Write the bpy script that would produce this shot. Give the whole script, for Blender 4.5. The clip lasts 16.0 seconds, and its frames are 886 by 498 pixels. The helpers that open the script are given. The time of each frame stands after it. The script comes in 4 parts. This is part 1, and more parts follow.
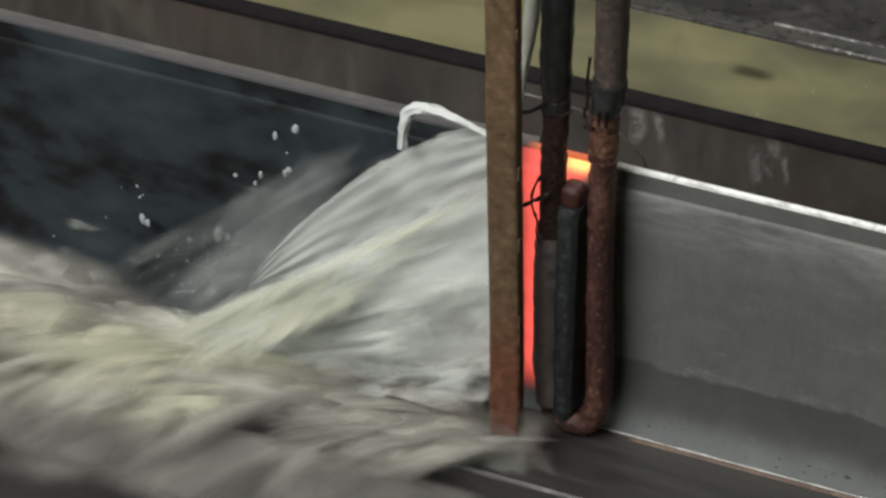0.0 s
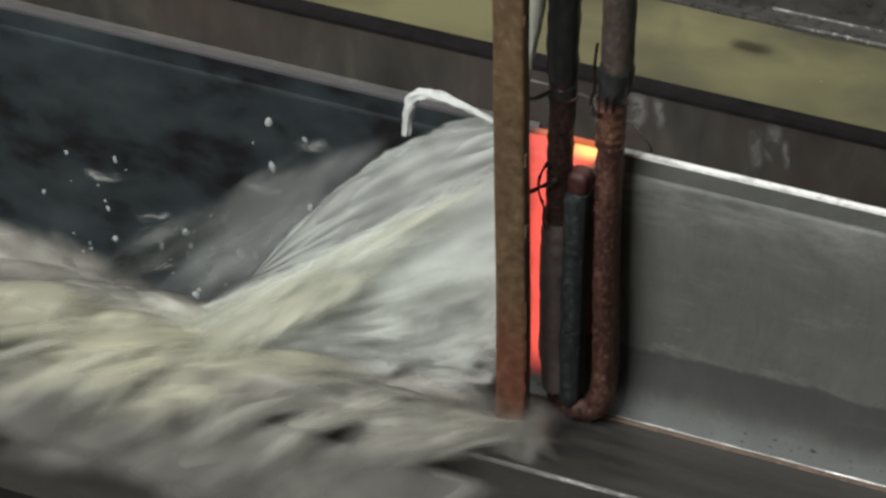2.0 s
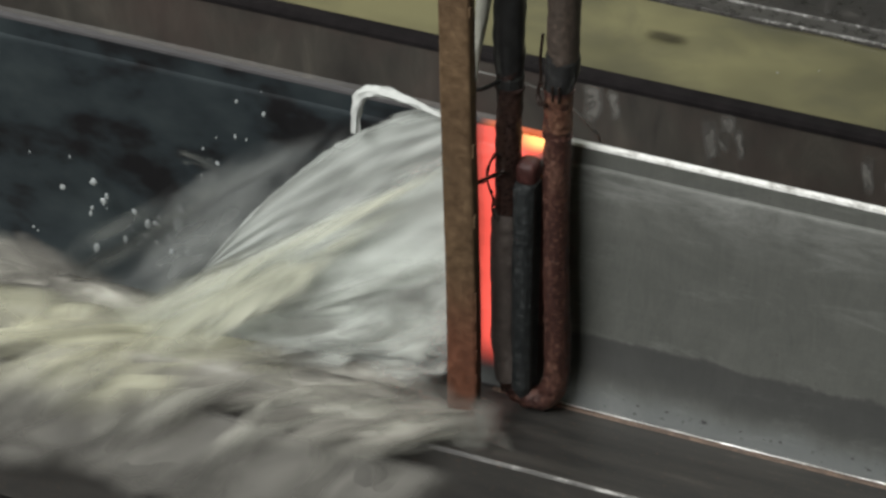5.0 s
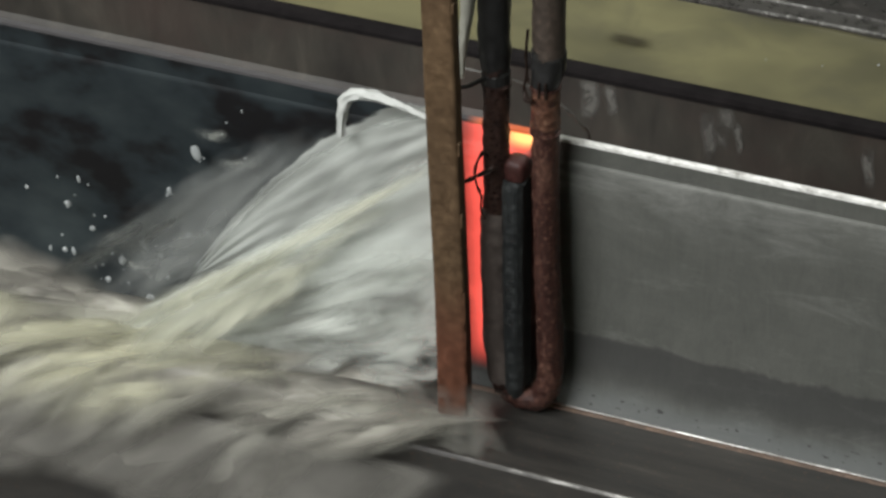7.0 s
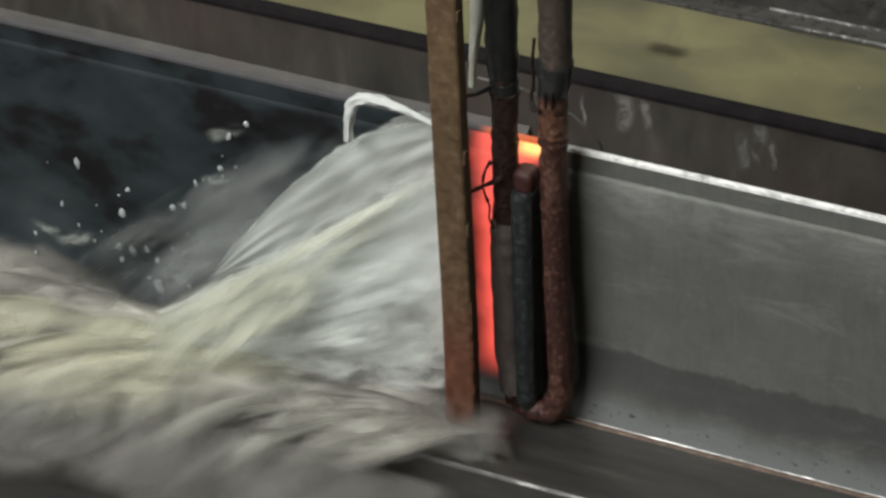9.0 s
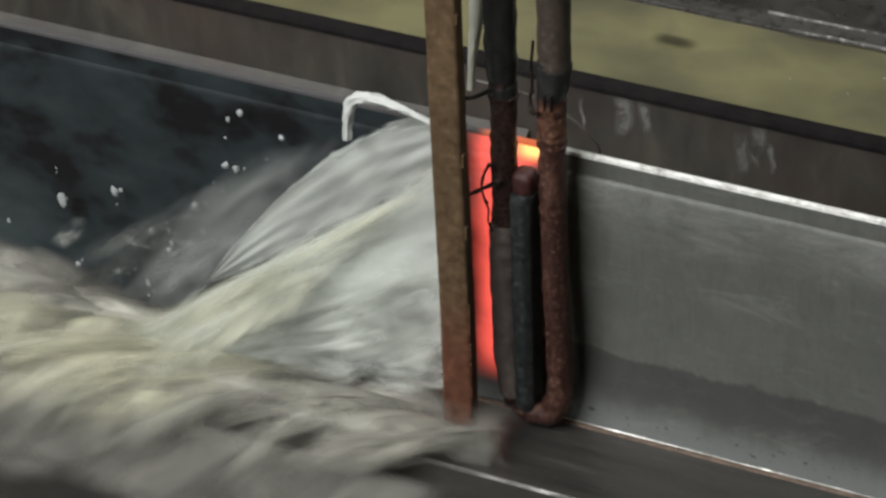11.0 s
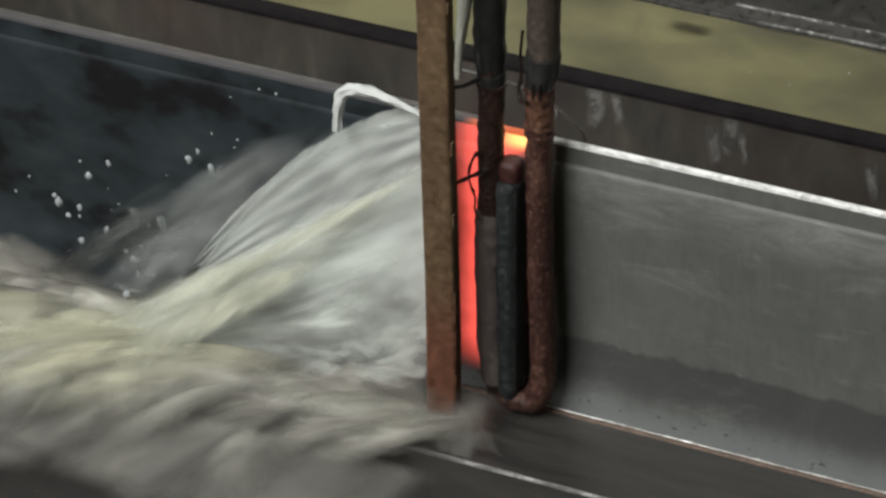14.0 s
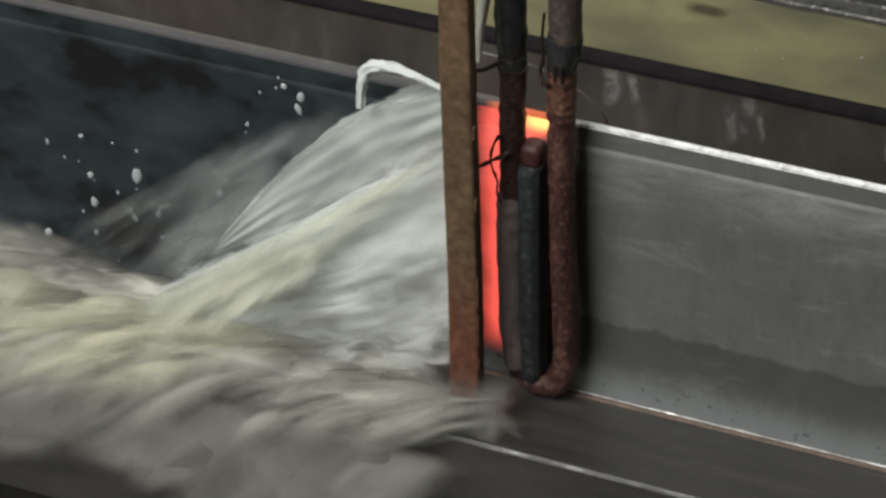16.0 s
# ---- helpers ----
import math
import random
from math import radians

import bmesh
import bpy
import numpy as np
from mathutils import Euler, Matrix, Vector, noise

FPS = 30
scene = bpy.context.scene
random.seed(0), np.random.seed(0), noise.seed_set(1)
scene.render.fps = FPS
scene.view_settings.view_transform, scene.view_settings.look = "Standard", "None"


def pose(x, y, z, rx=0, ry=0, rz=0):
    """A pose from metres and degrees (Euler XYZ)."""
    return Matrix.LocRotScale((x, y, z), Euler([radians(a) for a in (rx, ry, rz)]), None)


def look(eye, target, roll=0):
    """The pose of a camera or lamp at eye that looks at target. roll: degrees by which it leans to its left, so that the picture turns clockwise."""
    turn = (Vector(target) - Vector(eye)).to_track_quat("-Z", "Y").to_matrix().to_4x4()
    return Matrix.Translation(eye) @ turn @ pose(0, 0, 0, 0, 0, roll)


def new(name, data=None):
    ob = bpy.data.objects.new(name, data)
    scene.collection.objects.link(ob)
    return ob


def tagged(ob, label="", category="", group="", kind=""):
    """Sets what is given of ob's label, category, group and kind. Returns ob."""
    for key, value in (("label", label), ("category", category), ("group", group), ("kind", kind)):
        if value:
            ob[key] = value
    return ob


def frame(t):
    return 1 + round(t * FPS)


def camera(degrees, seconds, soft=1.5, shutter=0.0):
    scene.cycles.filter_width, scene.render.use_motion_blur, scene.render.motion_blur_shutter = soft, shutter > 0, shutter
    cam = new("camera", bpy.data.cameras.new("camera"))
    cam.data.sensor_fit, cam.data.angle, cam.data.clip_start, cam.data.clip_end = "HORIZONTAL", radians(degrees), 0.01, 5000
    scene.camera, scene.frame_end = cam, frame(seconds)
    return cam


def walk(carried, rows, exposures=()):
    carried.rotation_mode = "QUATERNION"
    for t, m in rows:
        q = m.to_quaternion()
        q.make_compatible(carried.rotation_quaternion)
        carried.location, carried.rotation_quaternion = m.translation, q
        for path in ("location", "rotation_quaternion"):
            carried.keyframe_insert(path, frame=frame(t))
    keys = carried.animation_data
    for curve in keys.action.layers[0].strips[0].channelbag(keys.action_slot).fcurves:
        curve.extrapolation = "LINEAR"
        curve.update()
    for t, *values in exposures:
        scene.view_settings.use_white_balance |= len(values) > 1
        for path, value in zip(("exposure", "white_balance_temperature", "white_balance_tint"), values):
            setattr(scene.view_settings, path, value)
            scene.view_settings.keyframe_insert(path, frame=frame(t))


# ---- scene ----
PATH = [
    (0, (0.461, -1.278, 1.054), (-0.193, 0.232, -0.083), 0.4),
    (0.5, (0.458, -1.281, 1.053), (-0.192, 0.228, -0.089), 0.6),
    (1, (0.455, -1.286, 1.054), (-0.189, 0.226, -0.086), 0.5),
    (1.5, (0.45, -1.287, 1.057), (-0.19, 0.225, -0.086), 0.6),
    (2, (0.444, -1.284, 1.055), (-0.191, 0.227, -0.09), 0.5),
    (2.5, (0.444, -1.288, 1.059), (-0.186, 0.226, -0.087), 0.5),
    (3, (0.439, -1.288, 1.057), (-0.184, 0.231, -0.086), 0.5),
    (3.5, (0.439, -1.281, 1.057), (-0.18, 0.238, -0.088), 0.7),
    (4, (0.446, -1.288, 1.06), (-0.171, 0.231, -0.086), 0.5),
    (6.5, (0.488, -1.271, 1.046), (-0.167, 0.236, -0.094), -0.9),
    (7, (0.484, -1.259, 1.044), (-0.168, 0.245, -0.101), -1.3),
    (7.5, (0.511, -1.257, 1.039), (-0.166, 0.244, -0.096), -1.2),
    (8, (0.533, -1.245, 1.034), (-0.188, 0.24, -0.095), -1.5),
    (10.5, (0.554, -1.227, 1.03), (-0.193, 0.244, -0.1), -2.4),
    (11, (0.551, -1.233, 1.031), (-0.191, 0.244, -0.094), -2.2),
    (11.5, (0.544, -1.233, 1.029), (-0.194, 0.247, -0.097), -1.9),
    (12, (0.538, -1.234, 1.03), (-0.191, 0.245, -0.1), -2.1),
    (12.5, (0.534, -1.242, 1.035), (-0.189, 0.242, -0.094), -1.7),
    (13, (0.528, -1.248, 1.035), (-0.19, 0.241, -0.091), -1.6),
    (13.5, (0.522, -1.253, 1.035), (-0.18, 0.244, -0.09), -1.0),
    (14, (0.518, -1.259, 1.033), (-0.17, 0.242, -0.095), -0.9),
    (14.5, (0.515, -1.263, 1.035), (-0.171, 0.238, -0.095), -0.8),
    (15, (0.511, -1.252, 1.029), (-0.176, 0.245, -0.105), -1.3),
    (15.5, (0.505, -1.25, 1.033), (-0.172, 0.244, -0.112), -1.4),
    (16, (0.5, -1.256, 1.034), (-0.18, 0.238, -0.109), -1.4),
]
cam = camera(16.0, 16.0, soft=2.8)
walk(cam, [(t, look(eye, target, roll)) for t, eye, target, roll in PATH])

# ---------------------------------------------------------------- light: a factory hall with ceiling lamps
world = bpy.data.worlds.new("hall_air")
scene.world = world
world.use_nodes = True
world.node_tree.nodes["Background"].inputs[0].default_value = (0.84, 0.88, 0.86, 1)
world.node_tree.nodes["Background"].inputs[1].default_value = 0.16


def hall_lamp(name, place, target, size, watts, colour):
    data = bpy.data.lights.new(name, "AREA")
    data.shape, data.size, data.size_y, data.energy, data.color = "RECTANGLE", size[0], size[1], watts, colour
    ob = new(name, data)
    ob.matrix_world = look(place, target)
    return ob


hall_lamp("hall_lamp", (-1.15, -2.5, 2.7), (-0.1, 0, 0.1), (2.6, 1.4), 234, (0.992, 0.993, 0.980))
hall_lamp("hall_lamp", (0.9, 2.6, 3.4), (0, 0.2, 0.0), (2.4, 0.9), 75, (0.985, 0.995, 0.98))
scene.view_settings.exposure = 0.0
scene.cycles.transparent_max_bounces = 96


# ---------------------------------------------------------------- materials
def nodes_of(name):
    m = bpy.data.materials.new(name)
    m.use_nodes = True
    nt = m.node_tree
    return m, nt, nt.nodes["Principled BSDF"]


def link(nt, a, b):
    nt.links.new(a, b)


def noise_node(nt, scale, detail=5.0, rough=0.6, coord="Object", stretch=(1, 1, 1), distortion=0.0):
    tc = nt.nodes.new("ShaderNodeTexCoord")
    mp = nt.nodes.new("ShaderNodeMapping")
    mp.inputs["Scale"].default_value = stretch
    link(nt, tc.outputs[coord], mp.inputs["Vector"])
    n = nt.nodes.new("ShaderNodeTexNoise")
    n.inputs["Scale"].default_value, n.inputs["Detail"].default_value = scale, detail
    n.inputs["Roughness"].default_value, n.inputs["Distortion"].default_value = rough, distortion
    link(nt, mp.outputs[0], n.inputs["Vector"])
    return n.outputs["Fac"]


def ramp(nt, fac, stops):
    r = nt.nodes.new("ShaderNodeValToRGB")
    while len(r.color_ramp.elements) < len(stops):
        r.color_ramp.elements.new(0.5)
    for e, (pos, col) in zip(r.color_ramp.elements, stops):
        e.position = pos
        e.color = (*col, 1) if len(col) == 3 else col
    link(nt, fac, r.inputs[0])
    return r.outputs[0]


def grey(v):
    return (v, v, v)


def maths(nt, op, a, b=None, clamp=False):
    n = nt.nodes.new("ShaderNodeMath")
    n.operation, n.use_clamp = op, clamp
    for i, v in enumerate((a, b)):
        if v is None:
            continue
        if isinstance(v, (int, float)):
            n.inputs[i].default_value = v
        else:
            link(nt, v, n.inputs[i])
    return n.outputs[0]


def step(nt, value, lo, hi):
    n = nt.nodes.new("ShaderNodeMapRange")
    n.interpolation_type = "SMOOTHSTEP"
    n.inputs["From Min"].default_value, n.inputs["From Max"].default_value = lo, hi
    link(nt, value, n.inputs["Value"])
    return n.outputs[0]


def mix(nt, fac, a, b, blend="MIX"):
    n = nt.nodes.new("ShaderNodeMix")
    n.data_type, n.blend_type = "RGBA", blend
    for sock, v in ((n.inputs[0], fac), (n.inputs[6], a), (n.inputs[7], b)):
        if isinstance(v, (int, float)):
            sock.default_value = v
        elif isinstance(v, tuple):
            sock.default_value = (*v, 1)
        else:
            link(nt, v, sock)
    return n.outputs[2]


def bump(nt, bsdf, height, strength, distance):
    b = nt.nodes.new("ShaderNodeBump")
    b.inputs["Strength"].default_value, b.inputs["Distance"].default_value = strength, distance
    link(nt, height, b.inputs["Height"])
    link(nt, b.outputs[0], bsdf.inputs["Normal"])


def rusty(name, dark, mid, light, scale=120, metal=0.3, rough=0.7, relief=0.5, red_below=None):
    m, nt, b = nodes_of(name)
    coarse = noise_node(nt, scale * 0.25, 4, 0.6, stretch=(1, 1, 0.45))
    fine = noise_node(nt, scale * 2.2, 6, 0.7)
    col = ramp(nt, coarse, [(0.32, dark), (0.52, mid), (0.75, light)])
    col = mix(nt, 0.6, col, ramp(nt, fine, [(0.36, dark), (0.54, mid), (0.70, light)]))
    if red_below:
        tc = nt.nodes.new("ShaderNodeTexCoord")
        sep = nt.nodes.new("ShaderNodeSeparateXYZ")
        link(nt, tc.outputs["Object"], sep.inputs[0])
        height = maths(nt, "ADD", sep.outputs[2], maths(nt, "MULTIPLY", coarse, 0.06))
        col = mix(nt, step(nt, height, red_below + 0.06, red_below), col, mix(nt, 1.0, col, (1.05, 0.62, 0.62), "MULTIPLY"))
    link(nt, col, b.inputs["Base Color"])
    b.inputs["Metallic"].default_value = metal
    link(nt, ramp(nt, fine, [(0.3, grey(rough - 0.2)), (0.7, grey(rough + 0.15))]), b.inputs["Roughness"])
    bump(nt, b, fine, relief, 0.0008)
    return m


def steel_workpiece():
    """Machined grey steel, glowing red at the coil and quenched to wet blue-black behind the spray."""
    m, nt, b = nodes_of("machined_steel")
    geo = nt.nodes.new("ShaderNodeNewGeometry")
    xyz = nt.nodes.new("ShaderNodeSeparateXYZ")
    link(nt, geo.outputs["Position"], xyz.inputs[0])
    x, y, z = xyz.outputs
    brushed = noise_node(nt, 60, 5, 0.7, stretch=(0.6, 1, 6))
    scuff = noise_node(nt, 26, 6, 0.75, stretch=(0.7, 1, 2.2), distortion=0.6)
    speck = noise_node(nt, 420, 3, 0.6)
    mottle = noise_node(nt, 22, 8, 0.75, distortion=0.8)
    grain_up = noise_node(nt, 70, 5, 0.75, stretch=(2.2, 1, 0.5), distortion=1.5)
    base = ramp(nt, mix(nt, 0.12, mix(nt, 0.4, mottle, grain_up), brushed), [(0.32, (0.074, 0.077, 0.070)), (0.68, (0.128, 0.130, 0.118))])
    base = mix(nt, ramp(nt, scuff, [(0.56, grey(0)), (0.72, grey(0.55))]), base, (0.20, 0.205, 0.19))
    base = mix(nt, ramp(nt, speck, [(0.66, grey(0)), (0.74, grey(0.7))]), base, (0.07, 0.065, 0.06))
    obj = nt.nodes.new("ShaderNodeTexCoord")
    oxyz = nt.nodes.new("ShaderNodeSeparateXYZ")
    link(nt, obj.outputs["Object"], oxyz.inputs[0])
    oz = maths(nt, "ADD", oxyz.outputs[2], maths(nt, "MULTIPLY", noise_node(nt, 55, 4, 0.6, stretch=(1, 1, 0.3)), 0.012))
    # Dark wavy band low on the web: the fillet's dark reflection, painted by height.
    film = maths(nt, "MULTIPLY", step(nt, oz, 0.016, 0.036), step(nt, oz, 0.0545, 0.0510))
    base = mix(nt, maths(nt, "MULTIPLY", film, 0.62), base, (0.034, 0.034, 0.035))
    rub = maths(nt, "MULTIPLY", step(nt, oz, 0.120, 0.155), step(nt, oxyz.outputs[2], 0.1556, 0.1550))
    base = mix(nt, maths(nt, "MULTIPLY", rub, ramp(nt, scuff, [(0.42, grey(0.10)), (0.66, grey(0.75))])), base, (0.24, 0.245, 0.23))
    # Paler lower edge: sheen of the steel put into its colour.
    painted_sheen = maths(nt, "MULTIPLY", step(nt, oz, 0.030, 0.010), 0.5)
    base = mix(nt, painted_sheen, base, (0.19, 0.205, 0.21))
    pit = noise_node(nt, 330, 2, 0.5, stretch=(0.7, 1, 1.2))
    pits = maths(nt, "MULTIPLY", ramp(nt, pit, [(0.66, grey(0)), (0.70, grey(1))]), maths(nt, "MULTIPLY", step(nt, oz, 0.007, 0.010), step(nt, oz, 0.024, 0.016)))
    base = mix(nt, maths(nt, "MULTIPLY", pits, 0.8), base, (0.03, 0.03, 0.03))
    stain = noise_node(nt, 12, 4, 0.6, stretch=(1, 1, 1.6))
    scale_col = ramp(nt, stain, [(0.40, (0.009, 0.0088, 0.0095)), (0.49, (0.020, 0.026, 0.029)), (0.72, (0.038, 0.048, 0.050))])
    wet = step(nt, x, -0.050, -0.062)
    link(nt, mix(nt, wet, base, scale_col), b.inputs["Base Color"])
    b.inputs["Metallic"].default_value = 0.25
    rough = ramp(nt, scuff, [(0.3, grey(0.50)), (0.7, grey(0.40))])
    link(nt, mix(nt, wet, rough, (0.60, 0.60, 0.60)), b.inputs["Roughness"])
    link(nt, maths(nt, "MULTIPLY", wet, 0.10), b.inputs["Coat Weight"])
    b.inputs["Coat Roughness"].default_value = 0.22
    link(nt, maths(nt, "SUBTRACT", 0.5, maths(nt, "MULTIPLY", wet, 0.36)), b.inputs["Specular IOR Level"])
    bump(nt, b, mix(nt, 0.5, brushed, speck), 0.25, 0.0004)
    # heat of the zone beside the coil
    wobble = maths(nt, "MULTIPLY", noise_node(nt, 45, 2, 0.5), 0.008)
    xw = maths(nt, "ADD", x, wobble)
    hot = maths(nt, "MULTIPLY", step(nt, xw, -0.053, -0.036), step(nt, maths(nt, "SUBTRACT", xw, maths(nt, "MULTIPLY", step(nt, z, 0.145, 0.165), 0.016)), -0.014, -0.026))
    hot = maths(nt, "MULTIPLY", hot, maths(nt, "MULTIPLY", step(nt, z, 0.010, 0.036), step(nt, z, 0.1715, 0.1655)))
    hot = maths(nt, "MULTIPLY", hot, step(nt, y, 0.035, 0.012))
    hottest = maths(nt, "MULTIPLY", step(nt, xw, -0.029, -0.014), step(nt, z, 0.1545, 0.163))
    link(nt, mix(nt, hottest, (1.0, 0.115, 0.085), (1.0, 0.50, 0.15)), b.inputs["Emission Color"])
    link(nt, maths(nt, "MULTIPLY", hot, maths(nt, "ADD", maths(nt, "MULTIPLY", hottest, 0.85), 1.2)), b.inputs["Emission Strength"])
    return m


def ledge_steel():
    m, nt, b = nodes_of("oily_dark_steel")
    streak = noise_node(nt, 30, 6, 0.7, stretch=(0.25, 2.4, 1))
    fine = noise_node(nt, 300, 4, 0.6)
    col = ramp(nt, streak, [(0.3, (0.034, 0.034, 0.033)), (0.6, (0.066, 0.062, 0.056)), (0.8, (0.125, 0.115, 0.10))])
    link(nt, mix(nt, ramp(nt, fine, [(0.6, grey(0)), (0.8, grey(0.4))]), col, (0.2, 0.12, 0.07)), b.inputs["Base Color"])
    b.inputs["Metallic"].default_value = 0.5
    link(nt, ramp(nt, streak, [(0.3, grey(0.32)), (0.75, grey(0.55))]), b.inputs["Roughness"])
    bump(nt, b, fine, 0.2, 0.0004)
    return m


def bright_steel():
    m, nt, b = nodes_of("worn_bright_edge")
    n = noise_node(nt, 240, 4, 0.7, stretch=(0.5, 1, 1))
    link(nt, ramp(nt, n, [(0.30, (0.30, 0.29, 0.27)), (0.55, (0.86, 0.86, 0.83))]), b.inputs["Base Color"])
    b.inputs["Metallic"].default_value = 0.35
    link(nt, ramp(nt, n, [(0.3, grey(0.6)), (0.7, grey(0.35))]), b.inputs["Roughness"])
    geo = nt.nodes.new("ShaderNodeNewGeometry")
    xyz = nt.nodes.new("ShaderNodeSeparateXYZ")
    link(nt, geo.outputs["Position"], xyz.inputs[0])
    x, y, z = xyz.outputs
    hot = maths(nt, "MULTIPLY", step(nt, x, -0.050, -0.038), step(nt, x, -0.004, -0.014))
    hot = maths(nt, "MULTIPLY", hot, step(nt, z, 0.05, 0.10))
    b.inputs["Emission Color"].default_value = (1.0, 0.2, 0.06, 1)
    link(nt, maths(nt, "MULTIPLY", hot, 0.7), b.inputs["Emission Strength"])
    dull = step(nt, x, -0.002, -0.012)
    wet_col = mix(nt, dull, b.inputs["Base Color"].links[0].from_socket, (0.075, 0.072, 0.074))
    link(nt, wet_col, b.inputs["Base Color"])
    return m


def wet_edge_steel():
    """The foot's rounded edge: glints painted as pale flecks where dry, dark under the running water."""
    m, nt, b = nodes_of("glint_foot_edge")
    n = noise_node(nt, 200, 5, 0.7, stretch=(0.3, 1, 1))
    geo = nt.nodes.new("ShaderNodeNewGeometry")
    xyz = nt.nodes.new("ShaderNodeSeparateXYZ")
    link(nt, geo.outputs["Position"], xyz.inputs[0])
    dry = ramp(nt, n, [(0.42, (0.045, 0.043, 0.040)), (0.54, (0.12, 0.117, 0.11)), (0.66, (0.42, 0.41, 0.39))])
    link(nt, mix(nt, step(nt, xyz.outputs[0], 0.004, -0.034), dry, (0.030, 0.028, 0.027)), b.inputs["Base Color"])
    b.inputs["Metallic"].default_value, b.inputs["Roughness"].default_value = 0.2, 0.5
    return m


def water_material(name, low, high, cover, streak=(3.0, 26.0), rough=0.35, lo=0.36, hi=0.62, start=0.06):
    """Aerated quench water: milky, streaked along the flow (U), thinning out at its rims (V)."""
    m, nt, b = nodes_of(name)
    tc = nt.nodes.new("ShaderNodeTexCoord")
    info = nt.nodes.new("ShaderNodeObjectInfo")
    mp = nt.nodes.new("ShaderNodeMapping")
    mp.inputs["Scale"].default_value = (streak[0], streak[1], 1)
    shift = nt.nodes.new("ShaderNodeCombineXYZ")
    link(nt, maths(nt, "MULTIPLY", info.outputs["Random"], 37.0), shift.inputs[0])
    link(nt, maths(nt, "MULTIPLY", info.outputs["Random"], 91.0), shift.inputs[1])
    link(nt, tc.outputs["UV"], mp.inputs["Vector"])
    link(nt, shift.outputs[0], mp.inputs["Location"])
    n1 = nt.nodes.new("ShaderNodeTexNoise")
    n1.inputs["Scale"].default_value, n1.inputs["Detail"].default_value, n1.inputs["Roughness"].default_value = 1.0, 3.5, 0.5
    n1.inputs["Distortion"].default_value = 0.9
    link(nt, mp.outputs[0], n1.inputs["Vector"])
    f = n1.outputs["Fac"]
    colour = ramp(nt, f, [(0.34, low), (0.66, high)])
    link(nt, colour, b.inputs["Base Color"])
    b.inputs["Roughness"].default_value = rough
    b.inputs["Specular IOR Level"].default_value = 0.25
    sep = nt.nodes.new("ShaderNodeSeparateXYZ")
    link(nt, tc.outputs["UV"], sep.inputs[0])
    u, v = sep.outputs[0], sep.outputs[1]
    rim = maths(nt, "MULTIPLY", step(nt, v, 0.0, 0.42), step(nt, v, 1.0, 0.58))
    ends = maths(nt, "MULTIPLY", step(nt, u, 0.0, start), step(nt, u, 1.0, 0.62))
    a = maths(nt, "MULTIPLY", rim, ends)
    a = maths(nt, "MULTIPLY", a, step(nt, f, lo, hi))
    a = maths(nt, "MULTIPLY", a, cover, clamp=True)
    bump(nt, b, f, 0.12, 0.0010)
    through_light = nt.nodes.new("ShaderNodeBsdfTranslucent")
    link(nt, colour, through_light.inputs["Color"])
    clear = nt.nodes.new("ShaderNodeBsdfTransparent")
    milky, whole = nt.nodes.new("ShaderNodeMixShader"), nt.nodes.new("ShaderNodeMixShader")
    milky.inputs[0].default_value = 0.28
    link(nt, b.outputs[0], milky.inputs[1])
    link(nt, through_light.outputs[0], milky.inputs[2])
    link(nt, a, whole.inputs[0])
    link(nt, clear.outputs[0], whole.inputs[1])
    link(nt, milky.outputs[0], whole.inputs[2])
    link(nt, whole.outputs[0], nt.nodes["Material Output"].inputs["Surface"])
    return m


